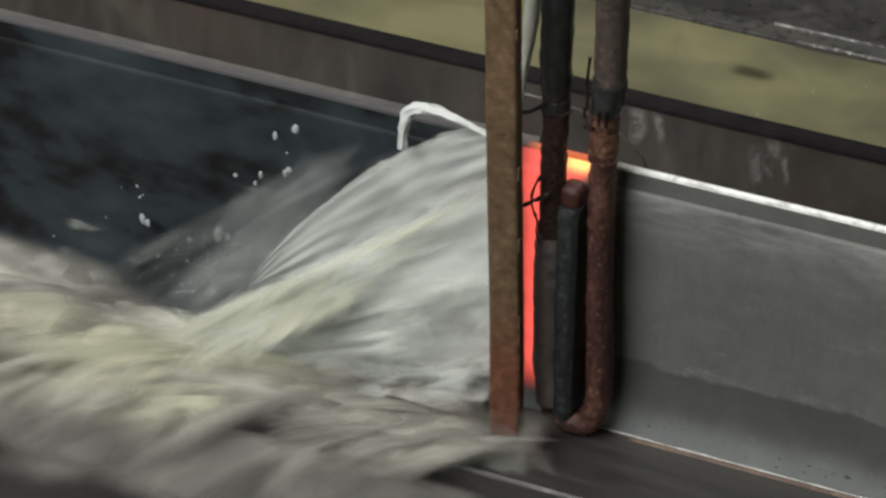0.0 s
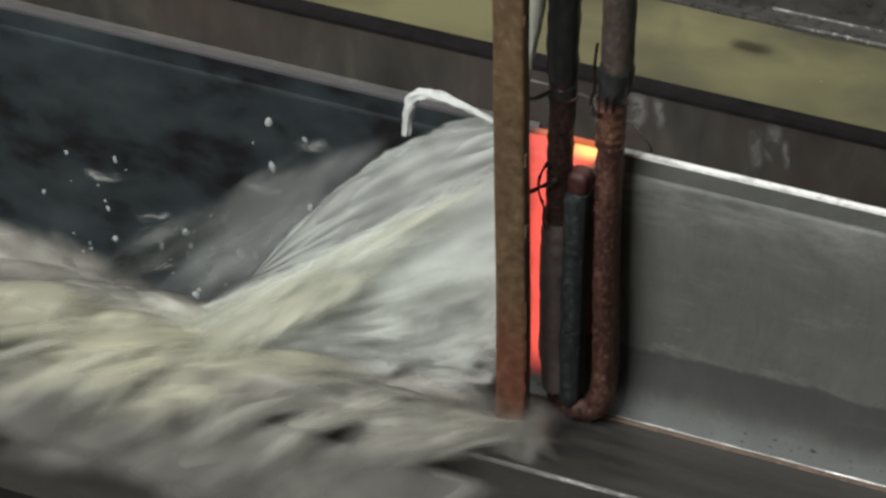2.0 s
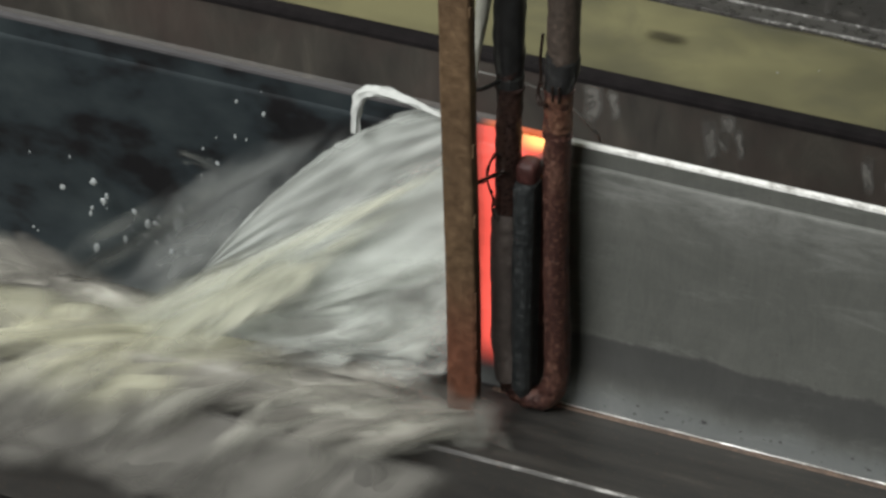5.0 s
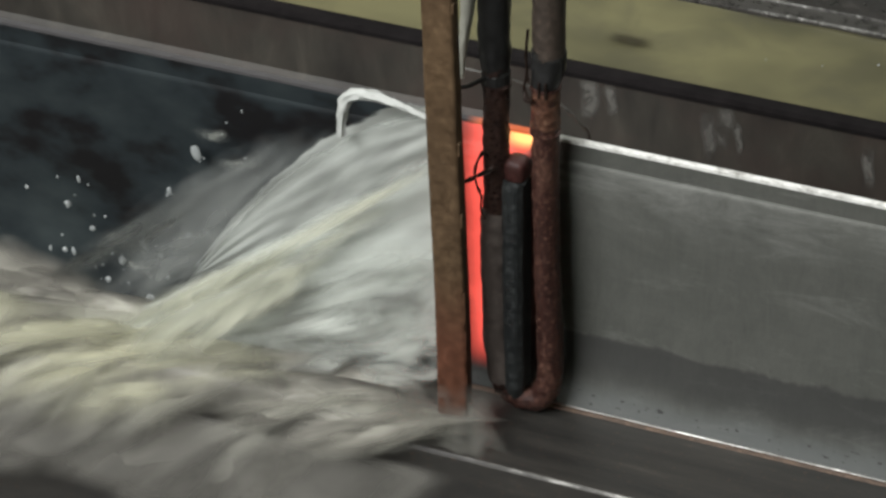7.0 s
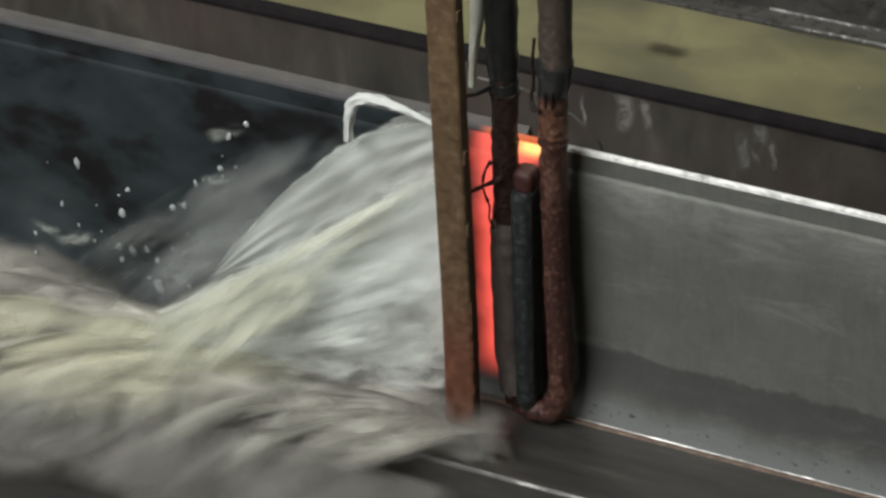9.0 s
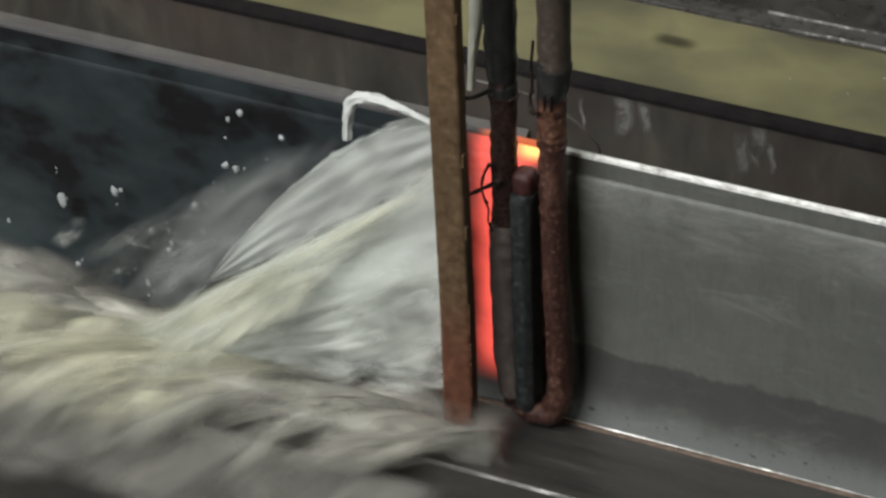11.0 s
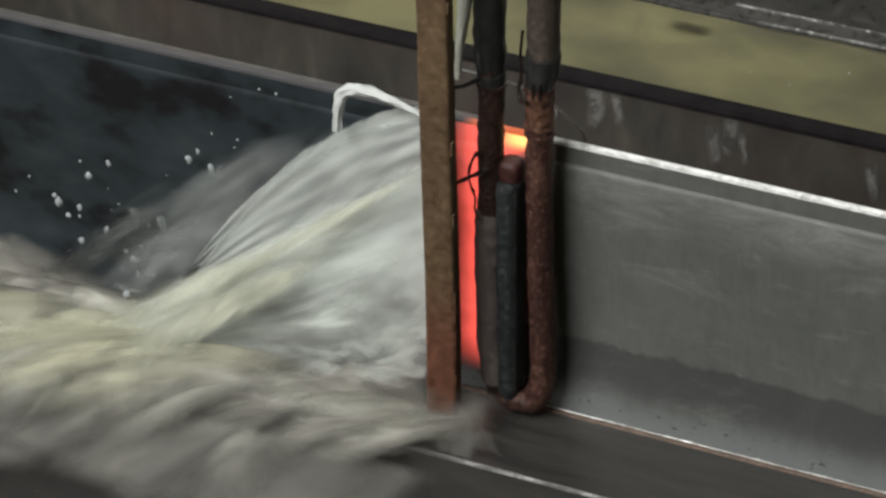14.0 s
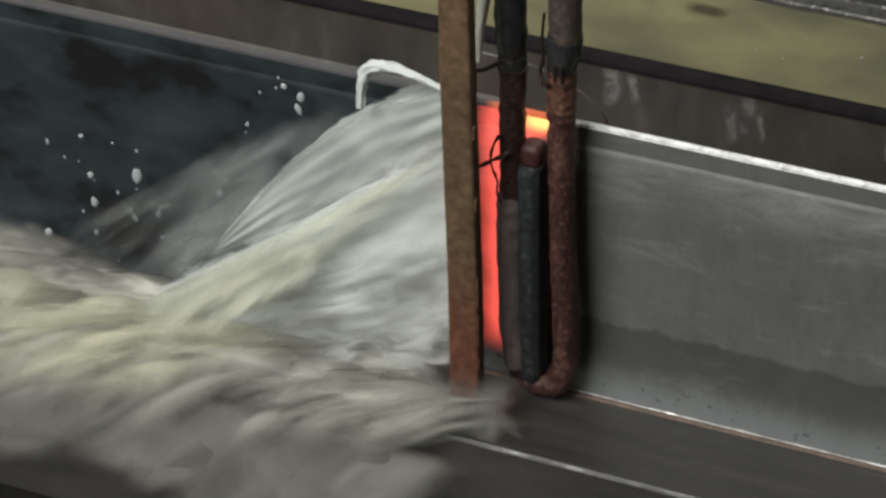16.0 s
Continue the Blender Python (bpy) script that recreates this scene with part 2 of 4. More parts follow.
def sheet_water(name, low, mid, high, along, across, lo, hi, cover, rim=(0.30, 0.70), start=0.02, end=0.70, ragged=0.25, rough=0.45):
    """A sheet of aerated water: milky streaks along the flow at true size, torn rims, thinning at both ends."""
    m, nt, b = nodes_of(name)
    info = nt.nodes.new("ShaderNodeObjectInfo")
    flow, span = nt.nodes.new("ShaderNodeUVMap"), nt.nodes.new("ShaderNodeUVMap")
    flow.uv_map, span.uv_map = "flow", "span"

    def streaks(k, du, dv, detail, twist):
        mp = nt.nodes.new("ShaderNodeMapping")
        mp.inputs["Scale"].default_value = (du, dv, 1)
        shift = nt.nodes.new("ShaderNodeCombineXYZ")
        link(nt, maths(nt, "MULTIPLY", info.outputs["Random"], 53.0 + 7 * k), shift.inputs[0])
        link(nt, maths(nt, "MULTIPLY", info.outputs["Random"], 97.0 - 11 * k), shift.inputs[1])
        link(nt, span.outputs[0], mp.inputs["Vector"])
        link(nt, shift.outputs[0], mp.inputs["Location"])
        n = nt.nodes.new("ShaderNodeTexNoise")
        n.inputs["Scale"].default_value, n.inputs["Detail"].default_value = 1.0, detail
        n.inputs["Roughness"].default_value, n.inputs["Distortion"].default_value = 0.5, twist
        link(nt, mp.outputs[0], n.inputs["Vector"])
        return n.outputs["Fac"]

    broad, fine, gaps = streaks(0, along, across, 2.0, 0.5), streaks(1, along * 2.0, across * 2.0, 2.0, 0.7), streaks(2, along * 0.8, across * 0.8, 2.0, 0.7)
    tone = maths(nt, "ADD", maths(nt, "MULTIPLY", broad, 0.72), maths(nt, "MULTIPLY", fine, 0.28))
    colour = ramp(nt, tone, [(0.36, low), (0.50, mid), (0.63, high)])
    link(nt, colour, b.inputs["Base Color"])
    b.inputs["Roughness"].default_value = rough
    b.inputs["Specular IOR Level"].default_value = 0.2
    sep = nt.nodes.new("ShaderNodeSeparateXYZ")
    link(nt, flow.outputs[0], sep.inputs[0])
    u = sep.outputs[0]
    v = maths(nt, "ADD", sep.outputs[1], maths(nt, "MULTIPLY", maths(nt, "SUBTRACT", fine, 0.5), ragged))
    a = maths(nt, "MULTIPLY", step(nt, v, 0.02, rim[0]), step(nt, v, 0.98, rim[1]))
    u2 = maths(nt, "ADD", u, maths(nt, "MULTIPLY", maths(nt, "SUBTRACT", broad, 0.5), ragged))
    a = maths(nt, "MULTIPLY", a, maths(nt, "MULTIPLY", step(nt, u, -0.001, start), step(nt, u2, 0.98, end)))
    a = maths(nt, "MULTIPLY", a, step(nt, gaps, lo, hi))
    a = maths(nt, "MULTIPLY", a, cover, clamp=True)
    bump(nt, b, tone, 0.10, 0.0010)
    through_light = nt.nodes.new("ShaderNodeBsdfTranslucent")
    link(nt, colour, through_light.inputs["Color"])
    clear = nt.nodes.new("ShaderNodeBsdfTransparent")
    milky, whole = nt.nodes.new("ShaderNodeMixShader"), nt.nodes.new("ShaderNodeMixShader")
    milky.inputs[0].default_value = 0.28
    link(nt, b.outputs[0], milky.inputs[1])
    link(nt, through_light.outputs[0], milky.inputs[2])
    link(nt, a, whole.inputs[0])
    link(nt, clear.outputs[0], whole.inputs[1])
    link(nt, milky.outputs[0], whole.inputs[2])
    link(nt, whole.outputs[0], nt.nodes["Material Output"].inputs["Surface"])
    return m


def plain(name, col, rough=0.5, metal=0.0, spread=0.25, scale=80):
    m, nt, b = nodes_of(name)
    n = noise_node(nt, scale, 5, 0.65)
    lo, hi = tuple(c * (1 - spread) for c in col), tuple(min(1, c * (1 + spread)) for c in col)
    link(nt, ramp(nt, n, [(0.3, lo), (0.7, hi)]), b.inputs["Base Color"])
    b.inputs["Roughness"].default_value, b.inputs["Metallic"].default_value = rough, metal
    bump(nt, b, n, 0.2, 0.0006)
    return m


def pool_material():
    m, nt, b = nodes_of("murky_yellow_coolant")
    n = noise_node(nt, 7, 3, 0.5, stretch=(1, 1.4, 1))
    patchy = noise_node(nt, 16, 4, 0.6, distortion=0.5)
    col = ramp(nt, n, [(0.36, (0.078, 0.074, 0.046)), (0.60, (0.168, 0.156, 0.084))])
    link(nt, mix(nt, ramp(nt, patchy, [(0.48, grey(0)), (0.72, grey(0.55))]), col, (0.085, 0.080, 0.055)), b.inputs["Base Color"])
    b.inputs["Roughness"].default_value = 0.18
    b.inputs["Specular IOR Level"].default_value = 0.3
    bump(nt, b, noise_node(nt, 28, 2, 0.5), 0.25, 0.003)
    return m


def tank_paint():
    m, nt, b = nodes_of("stained_brown_tank_plate")
    run = noise_node(nt, 30, 6, 0.65, stretch=(1, 1, 0.35), distortion=0.6)
    blot = noise_node(nt, 11, 5, 0.65)
    col = ramp(nt, run, [(0.3, (0.022, 0.020, 0.0175)), (0.55, (0.045, 0.041, 0.034)), (0.8, (0.092, 0.083, 0.067))])
    col = mix(nt, ramp(nt, blot, [(0.45, grey(0)), (0.7, grey(0.6))]), col, (0.052, 0.034, 0.029))
    link(nt, col, b.inputs["Base Color"])
    b.inputs["Roughness"].default_value = 0.42
    bump(nt, b, blot, 0.3, 0.002)
    return m


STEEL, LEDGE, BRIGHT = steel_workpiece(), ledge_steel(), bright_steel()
RUST_BAR = rusty("rusty_flat_bar", (0.044, 0.026, 0.013), (0.088, 0.053, 0.026), (0.150, 0.095, 0.048), 70, 0.15, 0.65, 0.5, 0.085)
COPPER = rusty("scaled_copper_tube", (0.014, 0.0065, 0.006), (0.062, 0.025, 0.019), (0.27, 0.145, 0.10), 190, 0.35, 0.45, 1.0)
SCALED = rusty("sooty_copper_tube", (0.010, 0.0065, 0.006), (0.032, 0.016, 0.013), (0.12, 0.062, 0.045), 190, 0.3, 0.38, 1.0)
RUBBER = plain("wet_black_rubber", (0.016, 0.016, 0.016), 0.32, 0, 0.4, 160)
HOSE = rusty("grimy_hose", (0.016, 0.013, 0.011), (0.045, 0.034, 0.027), (0.10, 0.07, 0.052), 130, 0.0, 0.5)
GLOW_RED = rusty("red_glow_cap", (0.016, 0.006, 0.005), (0.040, 0.011, 0.009), (0.085, 0.024, 0.018), 120, 0.1, 0.6, 0.6)
FERRULE = rusty("bright_scaled_copper", (0.040, 0.018, 0.012), (0.125, 0.058, 0.038), (0.42, 0.25, 0.16), 170, 0.4, 0.42, 0.8)
LAGGING = rusty("burnt_lagging", (0.040, 0.030, 0.026), (0.075, 0.060, 0.053), (0.125, 0.105, 0.092), 110, 0.0, 0.75, 0.6)
CORE = rusty("black_core_laminate", (0.010, 0.0115, 0.012), (0.019, 0.0215, 0.022), (0.085, 0.092, 0.092), 120, 0.1, 0.5, 0.8)
WIRE = plain("burnt_wire", (0.022, 0.013, 0.010), 0.4, 0.5, 0.4, 300)
TANK, POOL = tank_paint(), pool_material()
RIM = plain("dark_rubber_rim", (0.0095, 0.0082, 0.0084), 0.9, 0.0, 0.4, 60)
RIM.node_tree.nodes["Principled BSDF"].inputs["Specular IOR Level"].default_value = 0.12
BED = rusty("wet_worn_kerb", (0.022, 0.021, 0.020), (0.050, 0.047, 0.043), (0.105, 0.098, 0.088), 60, 0.2, 0.35)
FARBED = rusty("oily_black_machine_bed", (0.010, 0.009, 0.0085), (0.022, 0.019, 0.017), (0.075, 0.067, 0.060), 60, 0.2, 0.4, 1.0)
SUMP = plain("dark_sump", (0.018, 0.016, 0.014), 0.4, 0, 0.4, 30)
RUSTLINE = rusty("rust_weep", (0.05, 0.038, 0.030), (0.115, 0.080, 0.060), (0.26, 0.18, 0.13), 160, 0.0, 0.7)
# Kerb edges: broken glints put into the colour as near-white flecks.
GLINT = rusty("painted_glint_edge", (0.030, 0.029, 0.027), (0.15, 0.146, 0.138), (0.90, 0.89, 0.86), 110, 0.2, 0.4)
FOOT_EDGE = wet_edge_steel()
CONCRETE = plain("hall_concrete", (0.24, 0.24, 0.22), 0.8, 0, 0.2, 4)
HALLWALL = plain("hall_wall_paint", (0.34, 0.37, 0.30), 0.8, 0, 0.1, 3)
SPRAY = water_material("white_spray", (0.46, 0.48, 0.45), (0.60, 0.625, 0.58), 0.8, (1.2, 1.2), 0.45, 0.30, 0.70, 0.35)
BODY = sheet_water("milky_spray_body", (0.40, 0.412, 0.382), (0.59, 0.62, 0.58), (0.74, 0.775, 0.73), 12, 23, 0.18, 0.40, 1.0, (0.46, 0.90), 0.004, 0.62)
STREAK = sheet_water("white_spray_streaks", (0.50, 0.515, 0.475), (0.65, 0.68, 0.635), (0.78, 0.81, 0.76), 13, 29, 0.44, 0.70, 0.75, (0.48, 0.52), 0.14, 0.50)
SHADE = sheet_water("grey_spray_shade", (0.22, 0.22, 0.205), (0.30, 0.302, 0.282), (0.38, 0.385, 0.36), 13, 26, 0.48, 0.74, 0.5, (0.48, 0.52), 0.14, 0.50)
HAZE = sheet_water("grey_spray_veil", (0.31, 0.322, 0.305), (0.42, 0.44, 0.415), (0.53, 0.555, 0.525), 15, 22, 0.14, 0.38, 0.95, (0.25, 0.92), 0.004, 0.55, 0.30)
STRAND = sheet_water("yellowish_strand", (0.38, 0.385, 0.31), (0.54, 0.545, 0.44), (0.66, 0.665, 0.54), 12, 40, 0.30, 0.62, 0.85, (0.48, 0.52), 0.25, 0.55, 0.35)
FOAM = sheet_water("yellow_foam", (0.46, 0.45, 0.345), (0.62, 0.61, 0.47), (0.77, 0.76, 0.59), 13, 18, 0.34, 0.68, 0.85, (0.48, 0.52), 0.45, 0.55, 0.4)
CHURN = sheet_water("grey_brown_churn", (0.16, 0.153, 0.136), (0.32, 0.308, 0.272), (0.49, 0.478, 0.42), 17, 29, 0.24, 0.50, 0.97, (0.40, 0.60), 0.35, 0.60, 0.35)
CURTAIN = sheet_water("grey_water_curtain", (0.165, 0.160, 0.145), (0.222, 0.215, 0.194), (0.29, 0.282, 0.252), 14, 24, 0.10, 0.36, 1.0, (0.46, 0.54), 0.14, 0.75, 0.35)
RUSH = sheet_water("pale_rushing_streak", (0.28, 0.275, 0.24), (0.42, 0.415, 0.36), (0.56, 0.55, 0.48), 14, 30, 0.36, 0.64, 0.8, (0.50, 0.50), 0.45, 0.50, 0.35)
SKIN = sheet_water("thin_torn_film", (0.21, 0.22, 0.216), (0.31, 0.325, 0.316), (0.44, 0.46, 0.44), 13, 24, 0.34, 0.72, 0.66, (0.48, 0.52), 0.40, 0.50, 0.5)
MIST = sheet_water("mist", (0.26, 0.255, 0.23), (0.35, 0.345, 0.31), (0.44, 0.433, 0.39), 22, 26, 0.30, 0.66, 0.34, (0.49, 0.51), 0.10, 0.25, 0.5, 0.6)
LIME = water_material("dried_lime", (0.110, 0.106, 0.096), (0.21, 0.203, 0.185), 0.9, (3.0, 1.2), 0.7, 0.18, 0.55, 0.3)
PALE = plain("pale_wire", (0.060, 0.057, 0.050), 0.6)
REFLECTION = water_material("brown_reflection", (0.035, 0.030, 0.018), (0.060, 0.052, 0.032), 0.75, (1.0, 1.0), 0.5, 0.20, 0.55, 0.35)
JET = plain("bright_water", (0.46, 0.475, 0.455), 0.65, 0, 0.1, 120)
DROP = plain("white_water_drop", (0.27, 0.29, 0.29), 0.12, 0, 0.1, 200)


# ---------------------------------------------------------------- mesh helpers
def part(name, bm, material, parent=None, label=""):
    me = bpy.data.meshes.new(name)
    bm.to_mesh(me)
    bm.free()
    me.materials.append(material)
    ob = new(name, me)
    if parent is not None:
        ob.parent = parent
    return tagged(ob, label) if label else ob


def smooth(ob, angle=40):
    ob.data.polygons.foreach_set("use_smooth", [True] * len(ob.data.polygons))
    ob.data.set_sharp_from_angle(angle=radians(angle))
    return ob


def box(lo, hi, bevel=0.0, segments=2):
    bm = bmesh.new()
    bmesh.ops.create_cube(bm, size=1)
    for v in bm.verts:
        v.co = [lo[i] + (v.co[i] + 0.5) * (hi[i] - lo[i]) for i in range(3)]
    if bevel:
        bmesh.ops.bevel(bm, geom=bm.edges[:], offset=bevel, segments=segments, affect="EDGES", profile=0.5)
    return bm


def extrude_profile(profile, x0, x1, count):
    """A closed outline in (y, z), drawn out along x."""
    bm = bmesh.new()
    rings = []
    for i in range(count + 1):
        x = x0 + (x1 - x0) * i / count
        rings.append([bm.verts.new((x, y, z)) for y, z in profile])
    n = len(profile)
    for a, b in zip(rings, rings[1:]):
        for k in range(n):
            bm.faces.new((a[k], a[(k + 1) % n], b[(k + 1) % n], b[k]))
    bm.faces.new(rings[0][::-1])
    bm.faces.new(rings[-1])
    bmesh.ops.recalc_face_normals(bm, faces=bm.faces[:])
    return bm


def tube(path, radii, sides=20, rough=0.0, seed=0, squash=1.0, freq=160.0):
    """A tube along path; radii one for each point; rough: uneven skin in metres."""
    bm = bmesh.new()
    rings = []
    path = [Vector(p) for p in path]
    side = Vector((0, 1, 0.02))
    for i, p in enumerate(path):
        d = (path[min(i + 1, len(path) - 1)] - path[max(i - 1, 0)]).normalized()
        a = (side - d * side.dot(d)).normalized()
        b = d.cross(a)
        ring = []
        for k in range(sides):
            w = 2 * math.pi * k / sides
            out = a * math.cos(w) * squash + b * math.sin(w)
            r = radii[i] + (rough * noise.noise(p * freq + out * 1.7 + Vector((seed, 0, 0))) if rough else 0)
            ring.append(bm.verts.new(p + out * r))
        rings.append(ring)
    for a, b in zip(rings, rings[1:]):
        for k in range(sides):
            bm.faces.new((a[k], a[(k + 1) % sides], b[(k + 1) % sides], b[k]))
    bm.faces.new(rings[0][::-1])
    bm.faces.new(rings[-1])
    bmesh.ops.recalc_face_normals(bm, faces=bm.faces[:])
    return bm


def spline(points, count):
    """Catmull-Rom through the points."""
    pts = [Vector(p) for p in points]
    pts = [pts[0] * 2 - pts[1]] + pts + [pts[-1] * 2 - pts[-2]]
    out = []
    spans = len(pts) - 3
    for i in range(count + 1):
        f = i / count * spans
        k = min(int(f), spans - 1)
        t = f - k
        p0, p1, p2, p3 = pts[k:k + 4]
        out.append(0.5 * (2 * p1 + (p2 - p0) * t + (2 * p0 - 5 * p1 + 4 * p2 - p3) * t * t + (3 * p1 - p0 - 3 * p2 + p3) * t ** 3))
    return out


def ribbon(name, path, widths, thick, material, across, seed, parent=None, ripple=0.004, strips=12):
    """A lens-shaped tongue of water along path: U runs down the flow, V across it."""
    verts, faces, uvs = [], [], []
    n = len(path)
    across = Vector(across).normalized()
    for sign in ((1, -1) if thick else (0,)):
        for i, p in enumerate(path):
            d = (path[min(i + 1, n - 1)] - path[max(i - 1, 0)]).normalized()
            a = (across - d * across.dot(d)).normalized()
            up = d.cross(a)
            if up.y > 0:
                up = -up
            for k in range(strips + 1):
                v = k / strips
                w = (v - 0.5) * widths[i]
                lens = thick * (1 - (2 * v - 1) ** 2) * 0.5
                q = p + a * w
                h = ripple * noise.noise(Vector((i / n * 4 + seed * 3.1, v * widths[i] * 45, seed * 7.7))) * min(1, 4 * i / n)
                verts.append(q + up * (sign * lens + h))
                uvs.append((i / (n - 1), v))
    row = strips + 1
    for s in range(2 if thick else 1):
        base = s * n * row
        for i in range(n - 1):
            for k in range(strips):
                a = base + i * row + k
                f = (a, a + 1, a + row + 1, a + row)
                faces.append(f if s else f[::-1])
    me = bpy.data.meshes.new(name)
    me.from_pydata(verts, [], faces)
    layer = me.uv_layers.new(name="flow")
    for loop in me.loops:
        layer.data[loop.index].uv = uvs[loop.vertex_index]
    me.materials.append(material)
    me.polygons.foreach_set("use_smooth", [True] * len(me.polygons))
    me.update()
    ob = new(name, me)
    if parent is not None:
        ob.parent = parent
    return ob


# ---------------------------------------------------------------- hall
def hall():
    ob = part("floor", box((-5, -5, -1.0), (5, 6, -0.9)), CONCRETE)
    tagged(ob, "grey concrete floor of the workshop hall", "floor", kind="structure")
    for name, lo, hi in (("wall_north", (-5, 6, -1), (5, 6.2, 4)), ("wall_south", (-5, -5.2, -1), (5, -5, 4)),
                         ("wall_west", (-5.2, -5, -1), (-5, 6, 4)), ("wall_east", (5, -5, -1), (5.2, 6, 4))):
        tagged(part(name, box(lo, hi), HALLWALL), "pale green painted wall of the workshop hall", "wall", kind="structure")
    tagged(part("ceiling", box((-5, -5, 4.0), (5, 6, 4.2)), HALLWALL), "pale ceiling of the workshop hall", "ceiling", kind="structure")


def tank():
    """The quench tank: partition behind the workpiece, coolant channel, far bed, sump."""
    wall = part("tank_wall", box((-1.6, 0.300, -0.30), (1.6, 0.3115, 0.012), 0.002), TANK)
    tagged(wall, "stained brown steel partition of the quench tank", "tank wall", kind="structure")
    rim = part("rim_strip", extrude_profile([(0.2985, 0.0110), (0.2985, 0.0140), (0.3005, 0.0165), (0.3095, 0.0165), (0.3130, 0.0140), (0.3130, 0.0110)], -1.6, 1.6, 4), RIM, wall, "dark rubber edging strip")
    ledge = part("wall_ledge", extrude_profile([(0.2930, -0.040), (0.2930, -0.033), (0.2995, -0.028), (0.2995, -0.046)], -1.6, -0.155, 4), TANK, wall, "thin welded strip")
    for x, z, w, h in ((-0.0900, -0.004, 0.016, 0.031), (-0.0755, -0.001, 0.010, 0.022), (-0.0020, -0.004, 0.012, 0.030), (0.0075, -0.010, 0.007, 0.022), (0.090, -0.012, 0.010, 0.028), (0.104, -0.014, 0.005, 0.02), (-0.118, -0.008, 0.004, 0.024), (-0.012, -0.013, 0.012, 0.034)):
        path = [Vector((x + 0.0012 * math.sin(k * 0.5 + x * 300), 0.2992, z + h * 0.62 - h * 1.24 * k / 16)) for k in range(17)]
        streak = ribbon("lime_streak", path, [w * (1.25 - 0.4 * k / 16) for k in range(17)], 0.0, LIME, (1, 0, 0), int(x * 900) % 50, wall, ripple=0.0002, strips=6)
        tagged(streak, "pale dried lime run")
    pool = bmesh.new()
    bmesh.ops.create_grid(pool, x_segments=120, y_segments=12, size=1)
    for v in pool.verts:
        x, y = v.co.x * 1.6, 0.314 + (v.co.y + 1) / 2 * 0.116
        v.co = (x, y, -0.001 + 0.0012 * noise.noise(Vector((x * 22, y * 30, 0))))
    ob = smooth(part("pool", pool, POOL))
    ob.name = "water"
    tagged(ob, "murky yellow coolant standing in the tank channel", "coolant", kind="structure")
    far = part("tank_kerb", box((-1.6, 0.4305, -0.30), (1.6, 0.446, 0.002), 0.0012), BED)
    tagged(far, "wet worn steel kerb beyond the coolant channel", "kerb", kind="structure")
    part("wet_edge", extrude_profile([(0.4295, 0.001), (0.4295, 0.0022), (0.4308, 0.0028), (0.4312, 0.0015)], -0.03, 1.6, 2), GLINT, far, "kerb edge painted with broken glints")
    part("wet_edge", extrude_profile([(0.4452, 0.0015), (0.4455, 0.0030), (0.4464, 0.0030), (0.4466, 0.0015)], -0.05, 1.6, 2), GLINT, far, "kerb edge painted with broken glints")
    bed = part("machine_bed", box((-1.6, 0.4465, -0.30), (1.6, 2.2, -0.004), 0.002), FARBED)
    tagged(bed, "oily dark brown steel machine bed", "machine bed", kind="structure")
    sump = part("tank_floor", box((-1.6, -0.75, -0.34), (1.6, 2.2, -0.30)), SUMP)
    tagged(sump, "dark wet floor of the quench tank", "tank floor", kind="structure")
    front = part("tank_front", box((-1.6, -0.77, -0.90), (1.6, -0.75, -0.02), 0.004), TANK)
    tagged(front, "stained brown front plate of the quench tank", "tank wall", kind="structure")
    for x in (-0.95, 0.0, 0.95):
        s = part("support_block", box((x - 0.05, -0.05, -0.30), (x + 0.05, 0.045, -0.1205), 0.004), SUMP)
        tagged(s, "dark steel support block under the workpiece", "support", "workpiece supports")
    legs = part("tank_base", box((-1.55, -0.70, -0.90), (1.55, 2.1, -0.341), 0.01), SUMP)
    tagged(legs, "dark welded base of the quench tank", "tank base", kind="structure")


